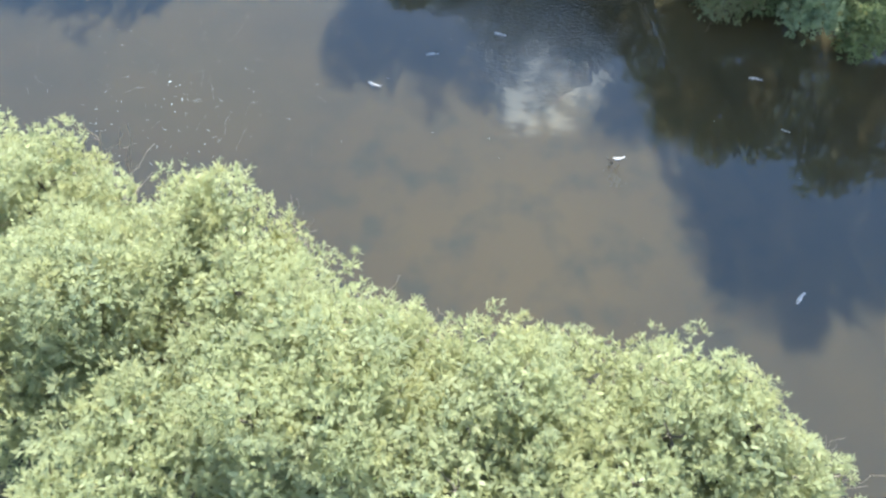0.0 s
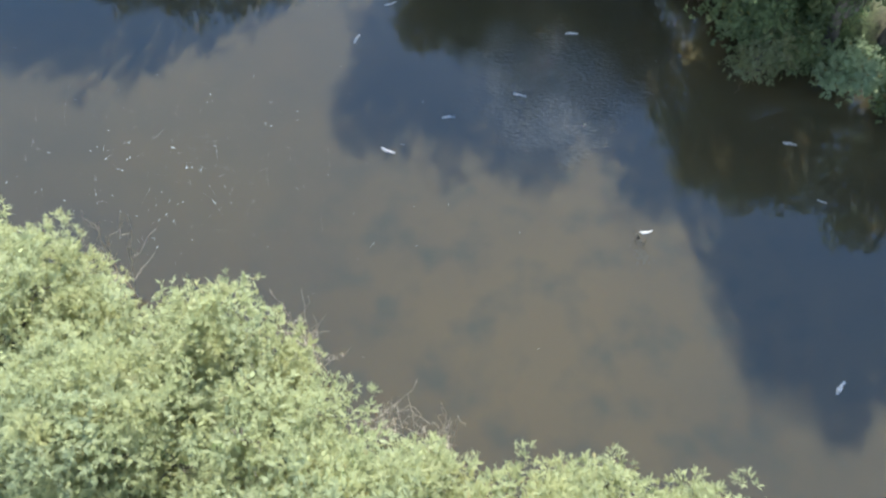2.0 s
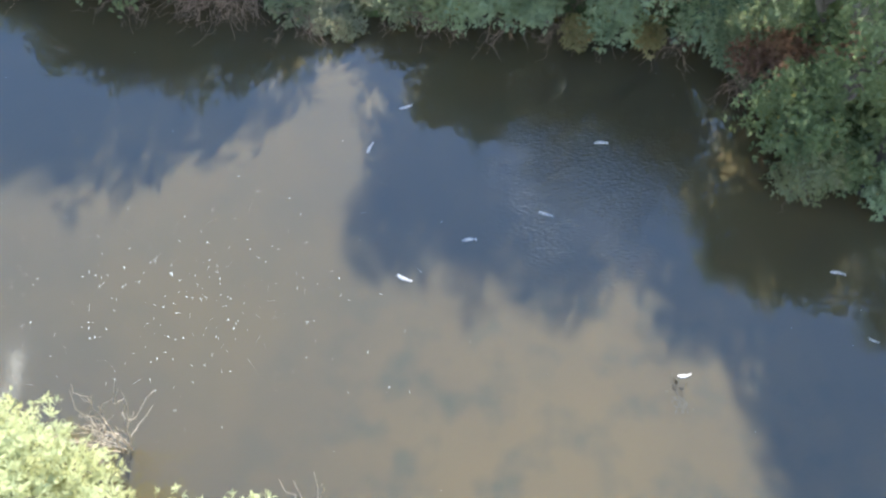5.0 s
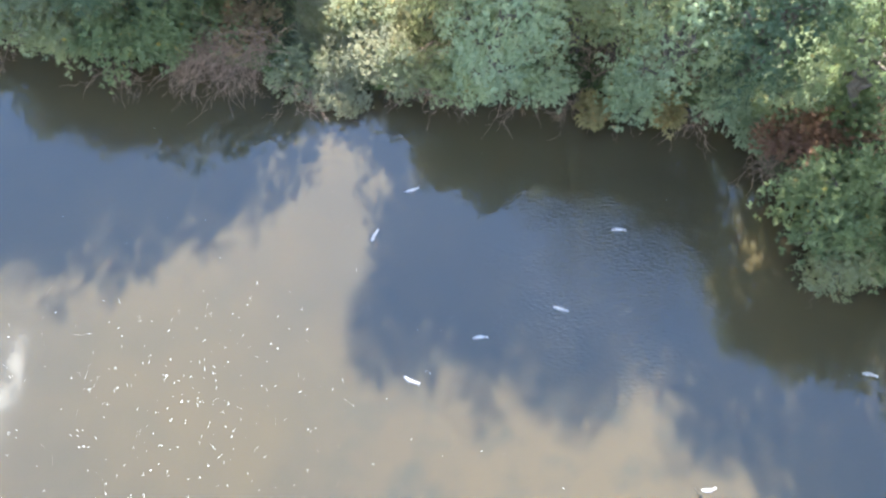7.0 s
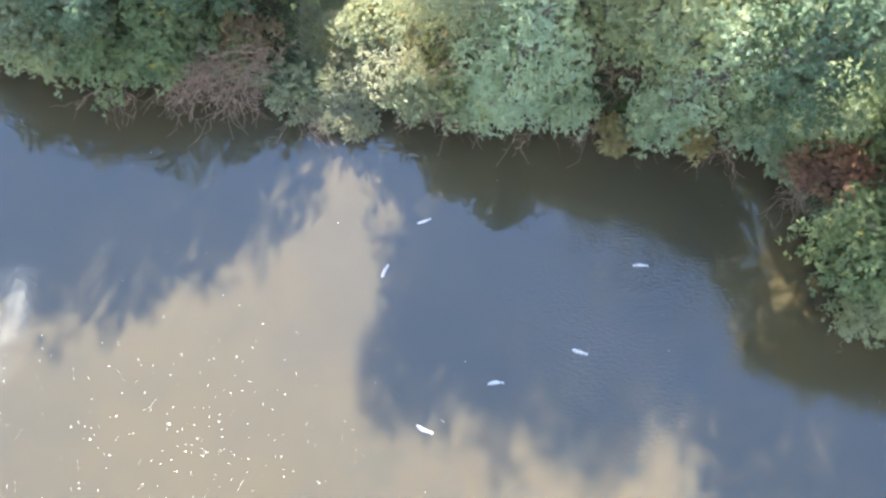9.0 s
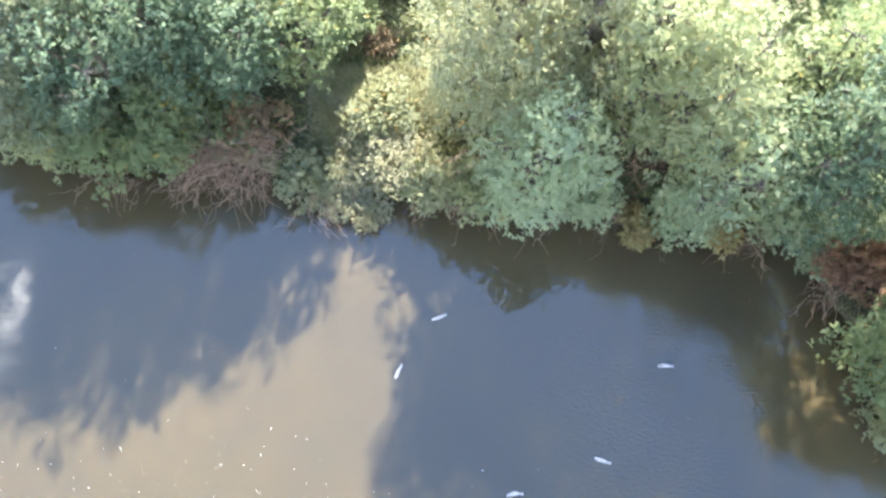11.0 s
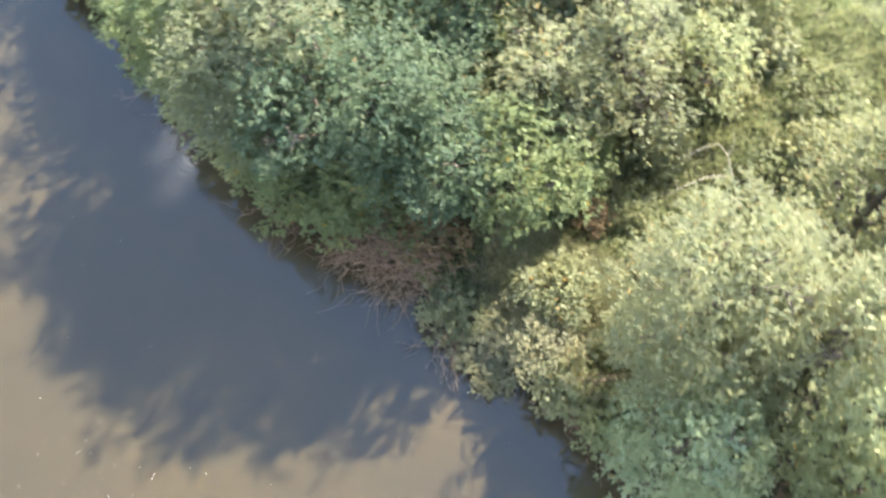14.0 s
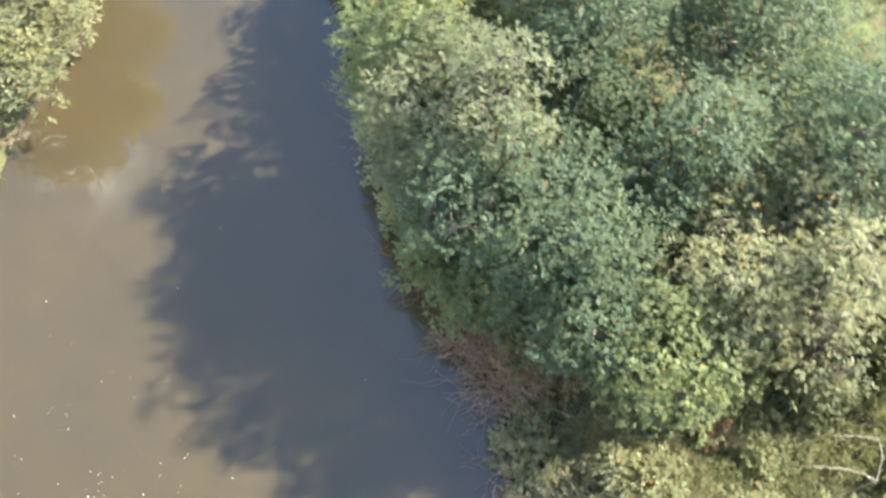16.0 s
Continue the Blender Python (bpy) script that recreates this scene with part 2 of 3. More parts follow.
def build_soil(t):
    p = node(t, "ShaderNodeBsdfPrincipled", Roughness=0.95)
    fine = noise_of(t, 9.0, 8.0, 0.65)
    big = noise_of(t, 0.5, 4.0)
    col = mixed(t, mapped(t, fine, 0.35, 0.68), (0.030, 0.024, 0.014), (0.085, 0.075, 0.035))
    col = mixed(t, mapped(t, big, 0.4, 0.62), col, mixed(t, mapped(t, fine, 0.4, 0.6), (0.035, 0.055, 0.014), (0.085, 0.11, 0.03)))
    wire(t, col, p.inputs["Base Color"])
    bump = node(t, "ShaderNodeBump", Strength=0.8, Distance=0.06)
    wire(t, fine, bump.inputs["Height"])
    wire(t, bump.outputs[0], p.inputs["Normal"])
    return p.outputs[0]


def build_pale(t):
    p = node(t, "ShaderNodeBsdfPrincipled", Roughness=0.45)
    wire(t, mixed(t, mapped(t, noise_of(t, 22.0, 4.0), 0.38, 0.62), (0.46, 0.44, 0.42), (0.20, 0.17, 0.15)), p.inputs["Base Color"])
    return p.outputs[0]


WATER = surface("murky river water", build_water)
SOIL = surface("overgrown soil", build_soil)
PALE = surface("pale fish stand-in", build_pale)


def build_foam(t):
    p = node(t, "ShaderNodeBsdfPrincipled", Roughness=0.7)
    wire(t, mixed(t, noise_of(t, 3.0, 2.0), (0.72, 0.70, 0.64), (0.50, 0.48, 0.42)), p.inputs["Base Color"])
    return p.outputs[0]


FOAM = surface("river foam", build_foam)
LEAF = {
    # grey, teal and straw are lightened, in place of light on shaded fronts
    "grey": leaf_material("grey willow leaves", (0.168, 0.207, 0.092), (0.227, 0.252, 0.123), (0.267, 0.273, 0.150), (0.25, 0.17, 0.05)),
    "teal": leaf_material("lightened bluish green leaves", (0.152, 0.201, 0.108), (0.240, 0.290, 0.158), (0.321, 0.334, 0.198), (0.20, 0.12, 0.03), 0.02),
    "green": leaf_material("mid green leaves", (0.098, 0.129, 0.046), (0.141, 0.176, 0.076), (0.177, 0.198, 0.096), (0.26, 0.19, 0.04), 0.03),
    "pale": leaf_material("pale willow leaves", (0.136, 0.166, 0.068), (0.177, 0.191, 0.098), (0.252, 0.244, 0.153), (0.28, 0.17, 0.05), 0.03),
    "yellow": leaf_material("yellow green leaves", (0.139, 0.159, 0.063), (0.185, 0.197, 0.095), (0.234, 0.230, 0.139), (0.30, 0.19, 0.07), 0.06),
    "near": leaf_material("pale green leaves", (0.186, 0.209, 0.089), (0.293, 0.302, 0.149), (0.409, 0.409, 0.237), (0.30, 0.26, 0.12), 0.015),
    # deep and olive: darker copies of teal and grey, shade in the colour
    "deep": leaf_material("shade-darkened bluish leaves", (0.052, 0.084, 0.046), (0.077, 0.114, 0.062), (0.141, 0.167, 0.098), (0.12, 0.09, 0.04), 0.01),
    "olive": leaf_material("shade-darkened olive leaves", (0.101, 0.119, 0.064), (0.146, 0.166, 0.091), (0.189, 0.199, 0.122), (0.16, 0.12, 0.05), 0.02),
    "herb": leaf_material("bank grass and herbs", (0.077, 0.100, 0.036), (0.147, 0.165, 0.072), (0.260, 0.245, 0.150), (0.26, 0.20, 0.10), 0.06),
    "straw": leaf_material("pale straw-green herbs", (0.185, 0.187, 0.104), (0.237, 0.232, 0.135), (0.286, 0.274, 0.180), (0.24, 0.18, 0.09), 0.04),
    "amber": leaf_material("yellowing amber leaves", (0.150, 0.125, 0.045), (0.205, 0.175, 0.070), (0.290, 0.245, 0.110), (0.30, 0.18, 0.07), 0.15),
    "dry": leaf_material("half-withered brownish leaves", (0.110, 0.076, 0.040), (0.180, 0.128, 0.068), (0.250, 0.190, 0.110), (0.12, 0.15, 0.05), 0.2),
    "rust": leaf_material("withered red-brown leaves", (0.116, 0.062, 0.035), (0.231, 0.131, 0.079), (0.368, 0.226, 0.143), (0.24, 0.19, 0.08), 0.08),
}
BARK = bark_material("grey-brown bark", (0.050, 0.041, 0.031), (0.125, 0.102, 0.078))
DEAD = bark_material("dead red-brown wood", (0.088, 0.055, 0.036), (0.270, 0.182, 0.120))
# dark colour for the shadow shapes beside one floating piece
SHADOW_TONE = bark_material("dark tone of a cast shadow", (0.020, 0.017, 0.012), (0.045, 0.038, 0.026))
STRAW = bark_material("dry straw stalks", (0.240, 0.185, 0.130), (0.400, 0.330, 0.250))
WHITE_WOOD = bark_material("bleached wood", (0.220, 0.195, 0.155), (0.360, 0.330, 0.275))


# ---- mesh helpers ----
def mesh_of(name, verts, faces, material, smooth=False):
    """A mesh from arrays: verts (n, 3) and faces (m, k)."""
    verts, faces = np.asarray(verts, np.float32), np.asarray(faces, np.int32)
    me = bpy.data.meshes.new(name)
    me.vertices.add(len(verts))
    me.vertices.foreach_set("co", verts.ravel())
    me.loops.add(faces.size)
    me.loops.foreach_set("vertex_index", faces.ravel())
    me.polygons.add(len(faces))
    me.polygons.foreach_set("loop_start", np.arange(0, faces.size, faces.shape[1], dtype=np.int32))
    if smooth:
        me.polygons.foreach_set("use_smooth", np.ones(len(faces), bool))
    me.update(calc_edges=True)
    me.materials.append(material)
    return me


def part(name, me, parent, label=""):
    ob = new(name, me)
    ob.parent = parent
    if label:
        tagged(ob, label)
    return ob


def tube(points, radii, sides=6):
    """A tapered tube through points, closed at the tip."""
    pts = [Vector(p) for p in points]
    verts, faces = [], []
    for i, p in enumerate(pts):
        way = (pts[min(i + 1, len(pts) - 1)] - pts[max(i - 1, 0)]).normalized()
        a = way.cross(Vector((0.31, 0.9, 0.29))).normalized()
        b = way.cross(a)
        for k in range(sides):
            turn = 2 * math.pi * k / sides
            verts.append(tuple(p + (a * math.cos(turn) + b * math.sin(turn)) * radii[i]))
    for i in range(len(pts) - 1):
        for k in range(sides):
            n = (k + 1) % sides
            faces.append((i * sides + k, i * sides + n, (i + 1) * sides + n, (i + 1) * sides + k))
    return verts, faces


def joined(tubes):
    verts, faces = [], []
    for v, f in tubes:
        base = len(verts)
        verts += v
        faces += [tuple(i + base for i in q) for q in f]
    return verts, faces


def limb(rng, start, end, r0, r1, bend=0.12, steps=5):
    a, b = Vector(start), Vector(end)
    size = (b - a).length * bend
    pts, rad = [], []
    for i in range(steps + 1):
        s = i / steps
        off = Vector(rng.normal(0, 1, 3)) * size * math.sin(math.pi * s)
        pts.append(a.lerp(b, s) + off * 0.6)
        rad.append(r0 + (r1 - r0) * s)
    return tube(pts, rad)


def unit_rows(v):
    return v / np.maximum(np.linalg.norm(v, axis=1, keepdims=True), 1e-6)


def blades(rng, base, axis, count, length, width, spread=(0.5, 1.35), stem=0.12):
    """Sprays of pointed leaf blades: count blades round each axis."""
    n = len(base)
    p, a = np.repeat(base, count, 0), np.repeat(axis, count, 0)
    side = unit_rows(np.cross(a, rng.normal(0, 1, (n * count, 3))))
    th = rng.uniform(*spread, (n * count, 1))
    d = a * np.cos(th) + side * np.sin(th)
    w = unit_rows(np.cross(d, a) + rng.normal(0, 0.25, d.shape))
    size = rng.uniform(0.65, 1.25, (n * count, 1))
    start = p + a * rng.uniform(0, stem, (n * count, 1))
    long, half = d * length * size, w * width * 0.5 * size
    sag = np.array([0, 0, -0.12]) * length * size
    v = np.stack([start, start + long * 0.45 + half, start + long + sag, start + long * 0.45 - half], 1).reshape(-1, 3)
    return v, np.arange(len(v)).reshape(-1, 4)


def waves(p, seed, scale):
    """Cheap smooth noise from -1 to 1."""
    rng = np.random.default_rng(seed)
    s = np.zeros(len(p))
    for _ in range(6):
        s += np.sin(p @ rng.normal(0, scale, 3) + rng.uniform(0, 6.3))
    return s / 3.0


def lobes_of(rng, h, r, low, count, lobe=0.40, lean=(0, 0)):
    """Round boughs that make up a crown: centres and radii, in an egg from low to h."""
    d = unit_rows(rng.normal(0, 1, (count, 3)))
    d[:, 2] = np.where(rng.random(count) < 0.35, np.abs(d[:, 2]), d[:, 2])
    half = (h - low) / 2
    rad = r * lobe * rng.uniform(0.65, 1.3, count)
    reach = rng.uniform(0.75, 1.05, (count, 1))
    c = d * reach * np.stack([r - rad * 0.85, r - rad * 0.85, np.maximum(half - rad * 0.85, 0.15)], 1)
    c[:, 2] += low + half
    tall = (c[:, 2] - low) / (h - low)
    c[:, :2] *= (1.12 - 0.45 * tall[:, None] ** 2)
    c[:, 0] += lean[0] * tall
    c[:, 1] += lean[1] * tall
    return c, rad


def tuft_blades(rng, p, axis, size, count, length, width, whorl=9):
    """Domed tufts of leafy shoots: on each dome of radius size stand shoots with a star of narrow leaves."""
    shoots = max(1, count // whorl)
    n = len(p) * shoots
    c, a, ro = np.repeat(p, shoots, 0), np.repeat(axis, shoots, 0), np.repeat(size, shoots)[:, None]
    u = unit_rows(a * 0.6 + unit_rows(rng.normal(0, 1, (n, 3))))
    start = c + u * ro * rng.uniform(0.6, 1.05, (n, 1))
    way = unit_rows(u * 0.7 + np.array([0, 0, 0.55]) + rng.normal(0, 0.2, (n, 3)))
    return blades(rng, start, way, whorl, length, width, (0.35, 1.35), length * 0.8)[0]


def crown_leaves(seed, c, rad, density, count, length, width, gap=0.25, tuft=0.27, floor=0.08, thin=None):
    """Leaf tufts over the boughs, larger leaves deeper in."""
    rng = np.random.default_rng(seed)
    outer, inner = [], []
    for i in range(len(c)):
        for deep in (False, True):
            n = max(5, int(density * (1.1 if deep else 1.0) * 12.57 * rad[i] ** 2))
            d = unit_rows(rng.normal(0, 1, (n, 3)))
            bulge = 1.0 + 0.28 * waves(d * 3.0, seed + i, 1.0)[:, None]
            far = rng.uniform(0.40, 0.84, (n, 1)) if deep else (0.86 + 0.26 * rng.random((n, 1)) + 0.18 * rng.random((n, 1)) ** 6)
            p = c[i] + d * rad[i] * bulge * far
            keep = waves(p, seed + 99, 2.0) > ((-1.3 if deep else -1.0) + gap)
            if not deep:
                for j in range(len(c)):
                    if j != i:
                        keep &= np.linalg.norm(p - c[j], axis=1) > rad[j] * 0.78
            keep &= p[:, 2] > floor
            (inner if deep else outer).append(np.concatenate([p[keep], d[keep]], 1))
    o, q = np.concatenate(outer), np.concatenate(inner)
    if thin is not None:
        # fewer tufts on the landward side and low down
        way, height = thin
        sparse = (o[:, 4] * way > 0.35) & (o[:, 2] < height) | (o[:, 2] < height * 0.35)
        o = o[~sparse | (rng.random(len(o)) < 0.3)]
        # and on the undersides, where the bare boughs show
        o = o[(o[:, 5] > -0.35) | (rng.random(len(o)) < (0.55 if way > 0 else 0.35))]
    # the thicket of leaves between the boughs
    lo, hi = c.min(0), c.max(0)
    half = (hi - lo) / 2 * 0.92 + 0.1
    inside = unit_rows(rng.normal(0, 1, (int(density * 16 * half[0] * half[2]), 3)))
    inside = np.concatenate([(lo + hi) / 2 + inside * rng.uniform(0.3, 1.0, (len(inside), 1)) ** 0.5 * half, inside], 1)
    q = np.concatenate([q, inside[inside[:, 2] > floor]])
    axis = unit_rows(o[:, 3:] * 0.7 + np.array([0, 0, 0.6]) + rng.normal(0, 0.25, (len(o), 3)))
    size = tuft * rng.uniform(0.55, 1.45, len(o))
    v1 = tuft_blades(rng, o[:, :3], axis, size, count, length, width)
    v2 = tuft_blades(rng, q[:, :3], q[:, 3:], np.full(len(q), tuft), 6, length * 1.4, width * 2.8, 3)
    v = np.concatenate([v1, v2])
    return v, np.arange(len(v)).reshape(-1, 4)


# ---- the lie of the land ----
FAR_SHORE = ((-400, 60), (-60, 40), (-30, 33.0), (-21, 30.0), (-16, 28.4), (-12, 27.6), (-8, 27.2), (-5, 26.2), (0, 26.4), (5, 26.2),
             (7.4, 25.2), (8.6, 22.6), (11, 20.2), (14, 18.6), (20, 16.5), (30, 13), (60, 4), (400, -60))
NEAR_SHORE = ((-400, 42), (-60, 28), (-30, 26.0), (-22, 19.6), (-18, 15.8), (-14, 12.8), (-10, 10.8), (-4, 8.5), (0, 6.4), (4, 5.0), (8, 3.4),
              (12, 0.5), (20, -4), (60, -20), (400, -90))


def shore(table, x):
    return np.interp(x, [q[0] for q in table], [q[1] for q in table])


def ground_z(x, y):
    x, y = np.asarray(x, float), np.asarray(y, float)
    into = np.maximum(y - shore(FAR_SHORE, x), shore(NEAR_SHORE, x) - y) * 0.85
    wob = 0.10 * np.sin(x * 0.9 + y * 0.4) + 0.08 * np.sin(y * 1.3 - x * 0.5)
    z = np.clip(into * 0.45, -1.2, 0.9) + np.clip(into - 2.0, 0, 30) * 0.02
    return z + wob * np.clip(into, 0, 1)


def lines(lo, hi, step):
    near = np.arange(lo, hi + step / 2, step)
    out = np.array([3, 8, 18, 40, 90, 190, 390, 700.0])
    return np.concatenate([lo - out[::-1], near, hi + out])


gx, gy = lines(-36, 30, 0.6), lines(-14, 52, 0.6)
GX, GY = np.meshgrid(gx, gy)
gv = np.stack([GX.ravel(), GY.ravel(), ground_z(GX.ravel(), GY.ravel())], 1)
ny, nx = GX.shape
ii = (np.arange(ny - 1)[:, None] * nx + np.arange(nx - 1)[None]).ravel()
ground = new("ground", mesh_of("ground", gv, np.stack([ii, ii + 1, ii + nx + 1, ii + nx], 1), SOIL, True))
tagged(ground, "dark overgrown soil of the two river banks", "ground", kind="structure")

# the river: one sheet from bank to bank
wx = lines(-36, 30, 1.0)
wx = wx[np.abs(wx) < 420]
wv, wf = [], []
ACROSS = 12
for x in wx:
    a, b = shore(NEAR_SHORE, x) - 0.2, shore(FAR_SHORE, x) + 0.2
    for k in range(ACROSS + 1):
        wv.append((x, a + (b - a) * k / ACROSS, 0.0))
for i in range(len(wx) - 1):
    for k in range(ACROSS):
        q = i * (ACROSS + 1) + k
        wf.append((q, q + ACROSS + 1, q + ACROSS + 2, q + 1))
water = new("water", mesh_of("water", wv, wf, WATER, True))
tagged(water, "still murky brown river water with sky reflections", "water", kind="structure")


# ---- trees and bushes ----
def tree(name, label, x, y, h, r, kind, seed, low=0.5, density=4.2, count=44, length=0.14, width=0.066, lobes=20, gap=0.2,
         lean=(0, 0), thin=None, lobe=0.31, category="tree", group="", bark=None, tuft=0.27, branches=9):
    """One tree: trunk, boughs and a crown of leaf tufts."""
    rng = np.random.default_rng(seed)
    base = new(name)
    foot = float(ground_z(x, y)) - 0.05
    base.location = (x, y, foot)
    base.empty_display_size = 0.3
    tagged(base, label, category, group)
    h = max(h - foot - 0.15, 0.6)
    c, rad = lobes_of(rng, h - 0.2, r, low, int(lobes * 1.4), lobe, lean)
    top = (lean[0] * 0.6, lean[1] * 0.6, h * 0.72)
    thick = 0.03 * h ** 0.9
    wood = bark or BARK
    v, f = limb(rng, (0, 0, -0.2), top, thick, thick * 0.3, 0.04, 7)
    part("trunk", mesh_of("trunk", v, f, wood, True), base)
    for i in np.argsort(-rad)[:branches]:
        s = min(0.85, max(0.12, (c[i][2] / h) * 0.7))
        root = (top[0] * s, top[1] * s, top[2] * s)
        v, f = joined([limb(rng, root, c[i], thick * 0.42, thick * 0.14)] +
                      [limb(rng, c[i], c[i] + unit_rows(rng.normal(0, 1, (1, 3)))[0] * rad[i] * 0.6, thick * 0.14, 0.006, steps=3) for _ in range(7)])
        part("branch", mesh_of("branch", v, f, wood, True), base)
    v, f = crown_leaves(seed + 7, c, rad, density, count, length, width, gap, tuft, thin=thin)
    part("crown", mesh_of("crown", v, f, LEAF[kind]), base)
    return base


FAR = "trees on the far bank"
far_trees = (
    # x, y, height, radius, leaf, low, lobes, lean, label
    (-13.69, 29.07, 6.49, 2.32, "olive", 0.4, 28, (0.2, -0.3), "grey-green bushy willow leaning over the dark water"),
    (-9.43, 29.29, 7.34, 2.3, "deep", 0.8, 30, (0, -0.2), "tall blue-green tree with pale leaf tips on the bank"),
    (-7.54, 29.08, 6.55, 1.58, "deep", 0.6, 20, (0, -0.2), "blue-green tree with pale leaf tips beside a taller one"),
    (-5.93, 29.79, 6.72, 1.7, "green", 0.3, 20, (0, -0.1), "rounded mid-green bushy tree between taller trees"),
    (-0.56, 28.39, 9.37, 2.38, "pale", 0.5, 32, (-0.2, -0.2), "large pale willow with whitish sunlit top"),
    (1.25, 28.32, 9.82, 1.65, "pale", 0.6, 22, (0, -0.1), "pale willow with whitish top in the bank row"),
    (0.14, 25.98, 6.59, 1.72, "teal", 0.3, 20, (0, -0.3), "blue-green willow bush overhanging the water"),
    (3.89, 27.2, 8.89, 2.01, "grey", 0.5, 32, (0, -0.3), "dense grey-green tree with a few orange leaves at the water"),
    # lightened teal leaf, in place of light on the shaded waterside
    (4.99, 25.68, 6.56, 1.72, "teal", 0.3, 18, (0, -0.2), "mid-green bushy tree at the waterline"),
    (2.77, 27.47, 9.18, 1.39, "grey", 0.3, 20, (0, -0.3), "green willow bush at the waterline"),
    (6.49, 27.0, 8.52, 1.47, "green", 0.4, 20, (0, -0.3), "narrow mid-green tree in the bank row"),
    (9.94, 24.43, 9.17, 1.76, "green", 2.8, 28, (-0.6, -1.4), "slim green tree behind red-brown shrubs"),
    (10.3, 25.6, 7.4, 1.4, "green", 0.6, 18, (0, -0.1), "dark green tree behind red-brown bushes"),
    (7.24, 25.55, 8.96, 2.13, "deep", 1.5, 26, (0, 0), "tall blue-green tree standing in the river bend"),
    (10.27, 21.6, 9.73, 1.77, "green", 3.0, 40, (-0.2, -0.5), "tall green tree leaning over the side bank"),
    # out of view: added to keep the sun off the side bank bushes
    (12.2, 24.6, 9.6, 1.9, "green", 0.8, 24, (0, 0), "unseen tall green tree added to shade the side bank"),
    (11.69, 20.53, 9.78, 1.64, "green", 2.0, 28, (0, -0.2), "slim green tree on the side bank"),
    # out of view: fits a reflection, and added to block sky over the water
    (15.3, 18.3, 9.0, 1.9, "green", 1.0, 20, (0, 0), "broad green tree at the side water's edge"),
    (13.35, 20.52, 9.5, 2.09, "teal", 1.5, 28, (0, 0), "tall blue-green tree on the side bank"),
    (16.8, 19.2, 9.0, 2.3, "green", 1.0, 20, (0, 0), "broad green tree on the side bank"),
    (-15.27, 29.71, 6.43, 2.41, "green", 0.4, 22, (0, -0.3), "spreading green tree at the water's edge"),
    (-18.24, 30.76, 5.25, 1.81, "grey", 0.4, 20, (0, -0.3), "low grey-green tree at the water's edge"),
    (-19.79, 31.62, 4.35, 1.85, "green", 0.4, 18, (0, 0), "low green bushy tree at the water's edge"),
    (-23.4, 32.6, 4.6, 2.2, "grey", 0.4, 18, (0, 0), "low grey-green willow at the water's edge"),
    (-10.92, 28.37, 8.1, 1.92, "deep", 0.6, 20, (0, -0.2), "narrow blue-green tree between two crowns"),
    (-12.08, 29.54, 8.72, 1.48, "olive", 0.5, 18, (0, -0.2), "narrow grey-green tree beside the willow"),
    (-6.6, 32.0, 6.4, 1.9, "pale", 0.6, 20, (0, 0), "slender pale grey-green tree in the second row"),
    (-9.6, 33.0, 7.0, 2.2, "deep", 0.6, 22, (0, 0), "blue-green tree in the second row of the bank wood"),
    (-13.4, 33.0, 7.2, 2.4, "deep", 0.6, 22, (0, 0), "dark blue-green tree in the second row"),
    (-5.3, 33.4, 7.6, 1.3, "pale", 0.6, 18, (0, 0), "pale sunlit tree beside the overgrown gap"),
    (1.4, 32.4, 8.6, 2.0, "yellow", 0.6, 22, (0, 0), "tall yellow-green tree behind the willow"),
    (2.6, 30.0, 8.2, 1.7, "pale", 0.6, 18, (0, 0), "pale willow with whitish top behind the front row"),
    (6.4, 30.6, 9.0, 2.2, "green", 0.6, 20, (0, 0), "tall green tree behind the bank trees"),
    (-4.2, 33.2, 4.6, 1.3, "pale", 0.4, 16, (0, 0), "low pale willow beside the overgrown gap"),
    (-3.5, 35.3, 4.7, 1.4, "grey", 0.4, 16, (0, 0), "low grey-green willow beside the overgrown gap"),
    (-5.5, 35.3, 6.0, 1.5, "olive", 0.5, 16, (0, 0), "grey-green tree behind the overgrown gap"),
    (-4.3, 37.3, 5.0, 1.5, "pale", 0.4, 16, (0, 0), "low pale willow behind the bank wood"),
    (-7.2, 34.7, 6.4, 1.6, "pale", 0.5, 16, (0, 0), "pale grey-green tree in the second row"),
    (-3.2, 38.8, 4.5, 1.4, "grey", 0.4, 16, (0, 0), "low grey-green willow at the end of the gap"),
)
for i, (x, y, h, r, kind, low, n, lean, label) in enumerate(far_trees):
    slim = kind in ("grey", "pale", "olive")
    tree("tree", label, x, y, h, r, kind, 100 + i * 13, low, lobes=n, lean=lean, group=FAR,
         length=0.13 if slim else 0.12, width=0.030 if slim else 0.034, count=54 if y < 31 else 27, tuft=0.26, density=3.8, thin=(1, h * 0.8) if y < 30 else None, branches=13)
# the wood goes on behind: copies of the trees above, turned
wood = [o for o in scene.objects if o.name.startswith("tree")]
rng = np.random.default_rng(5)
# the copy at (19.0, 16.9) stays unseen, added to block sky light
for k, (x, y) in enumerate(((-17, 34.5), (-11.5, 36.5), (-7.6, 36.0), (-14.6, 38.4), (-5.2, 38.4), (4.6, 35.5), (12, 30), (16.5, 24), (19.0, 16.9))):
    src = wood[(28, 27, 28, 32, 29, 30, 32, 28, 32)[k]]
    copy = copy_thing(src, pose(x, y, float(ground_z(x, y)) - 0.05, 0, 0, float(rng.uniform(0, 360))))
    tagged(copy, "leafy green tree further back in the bank wood", "tree", "wood behind the bank")

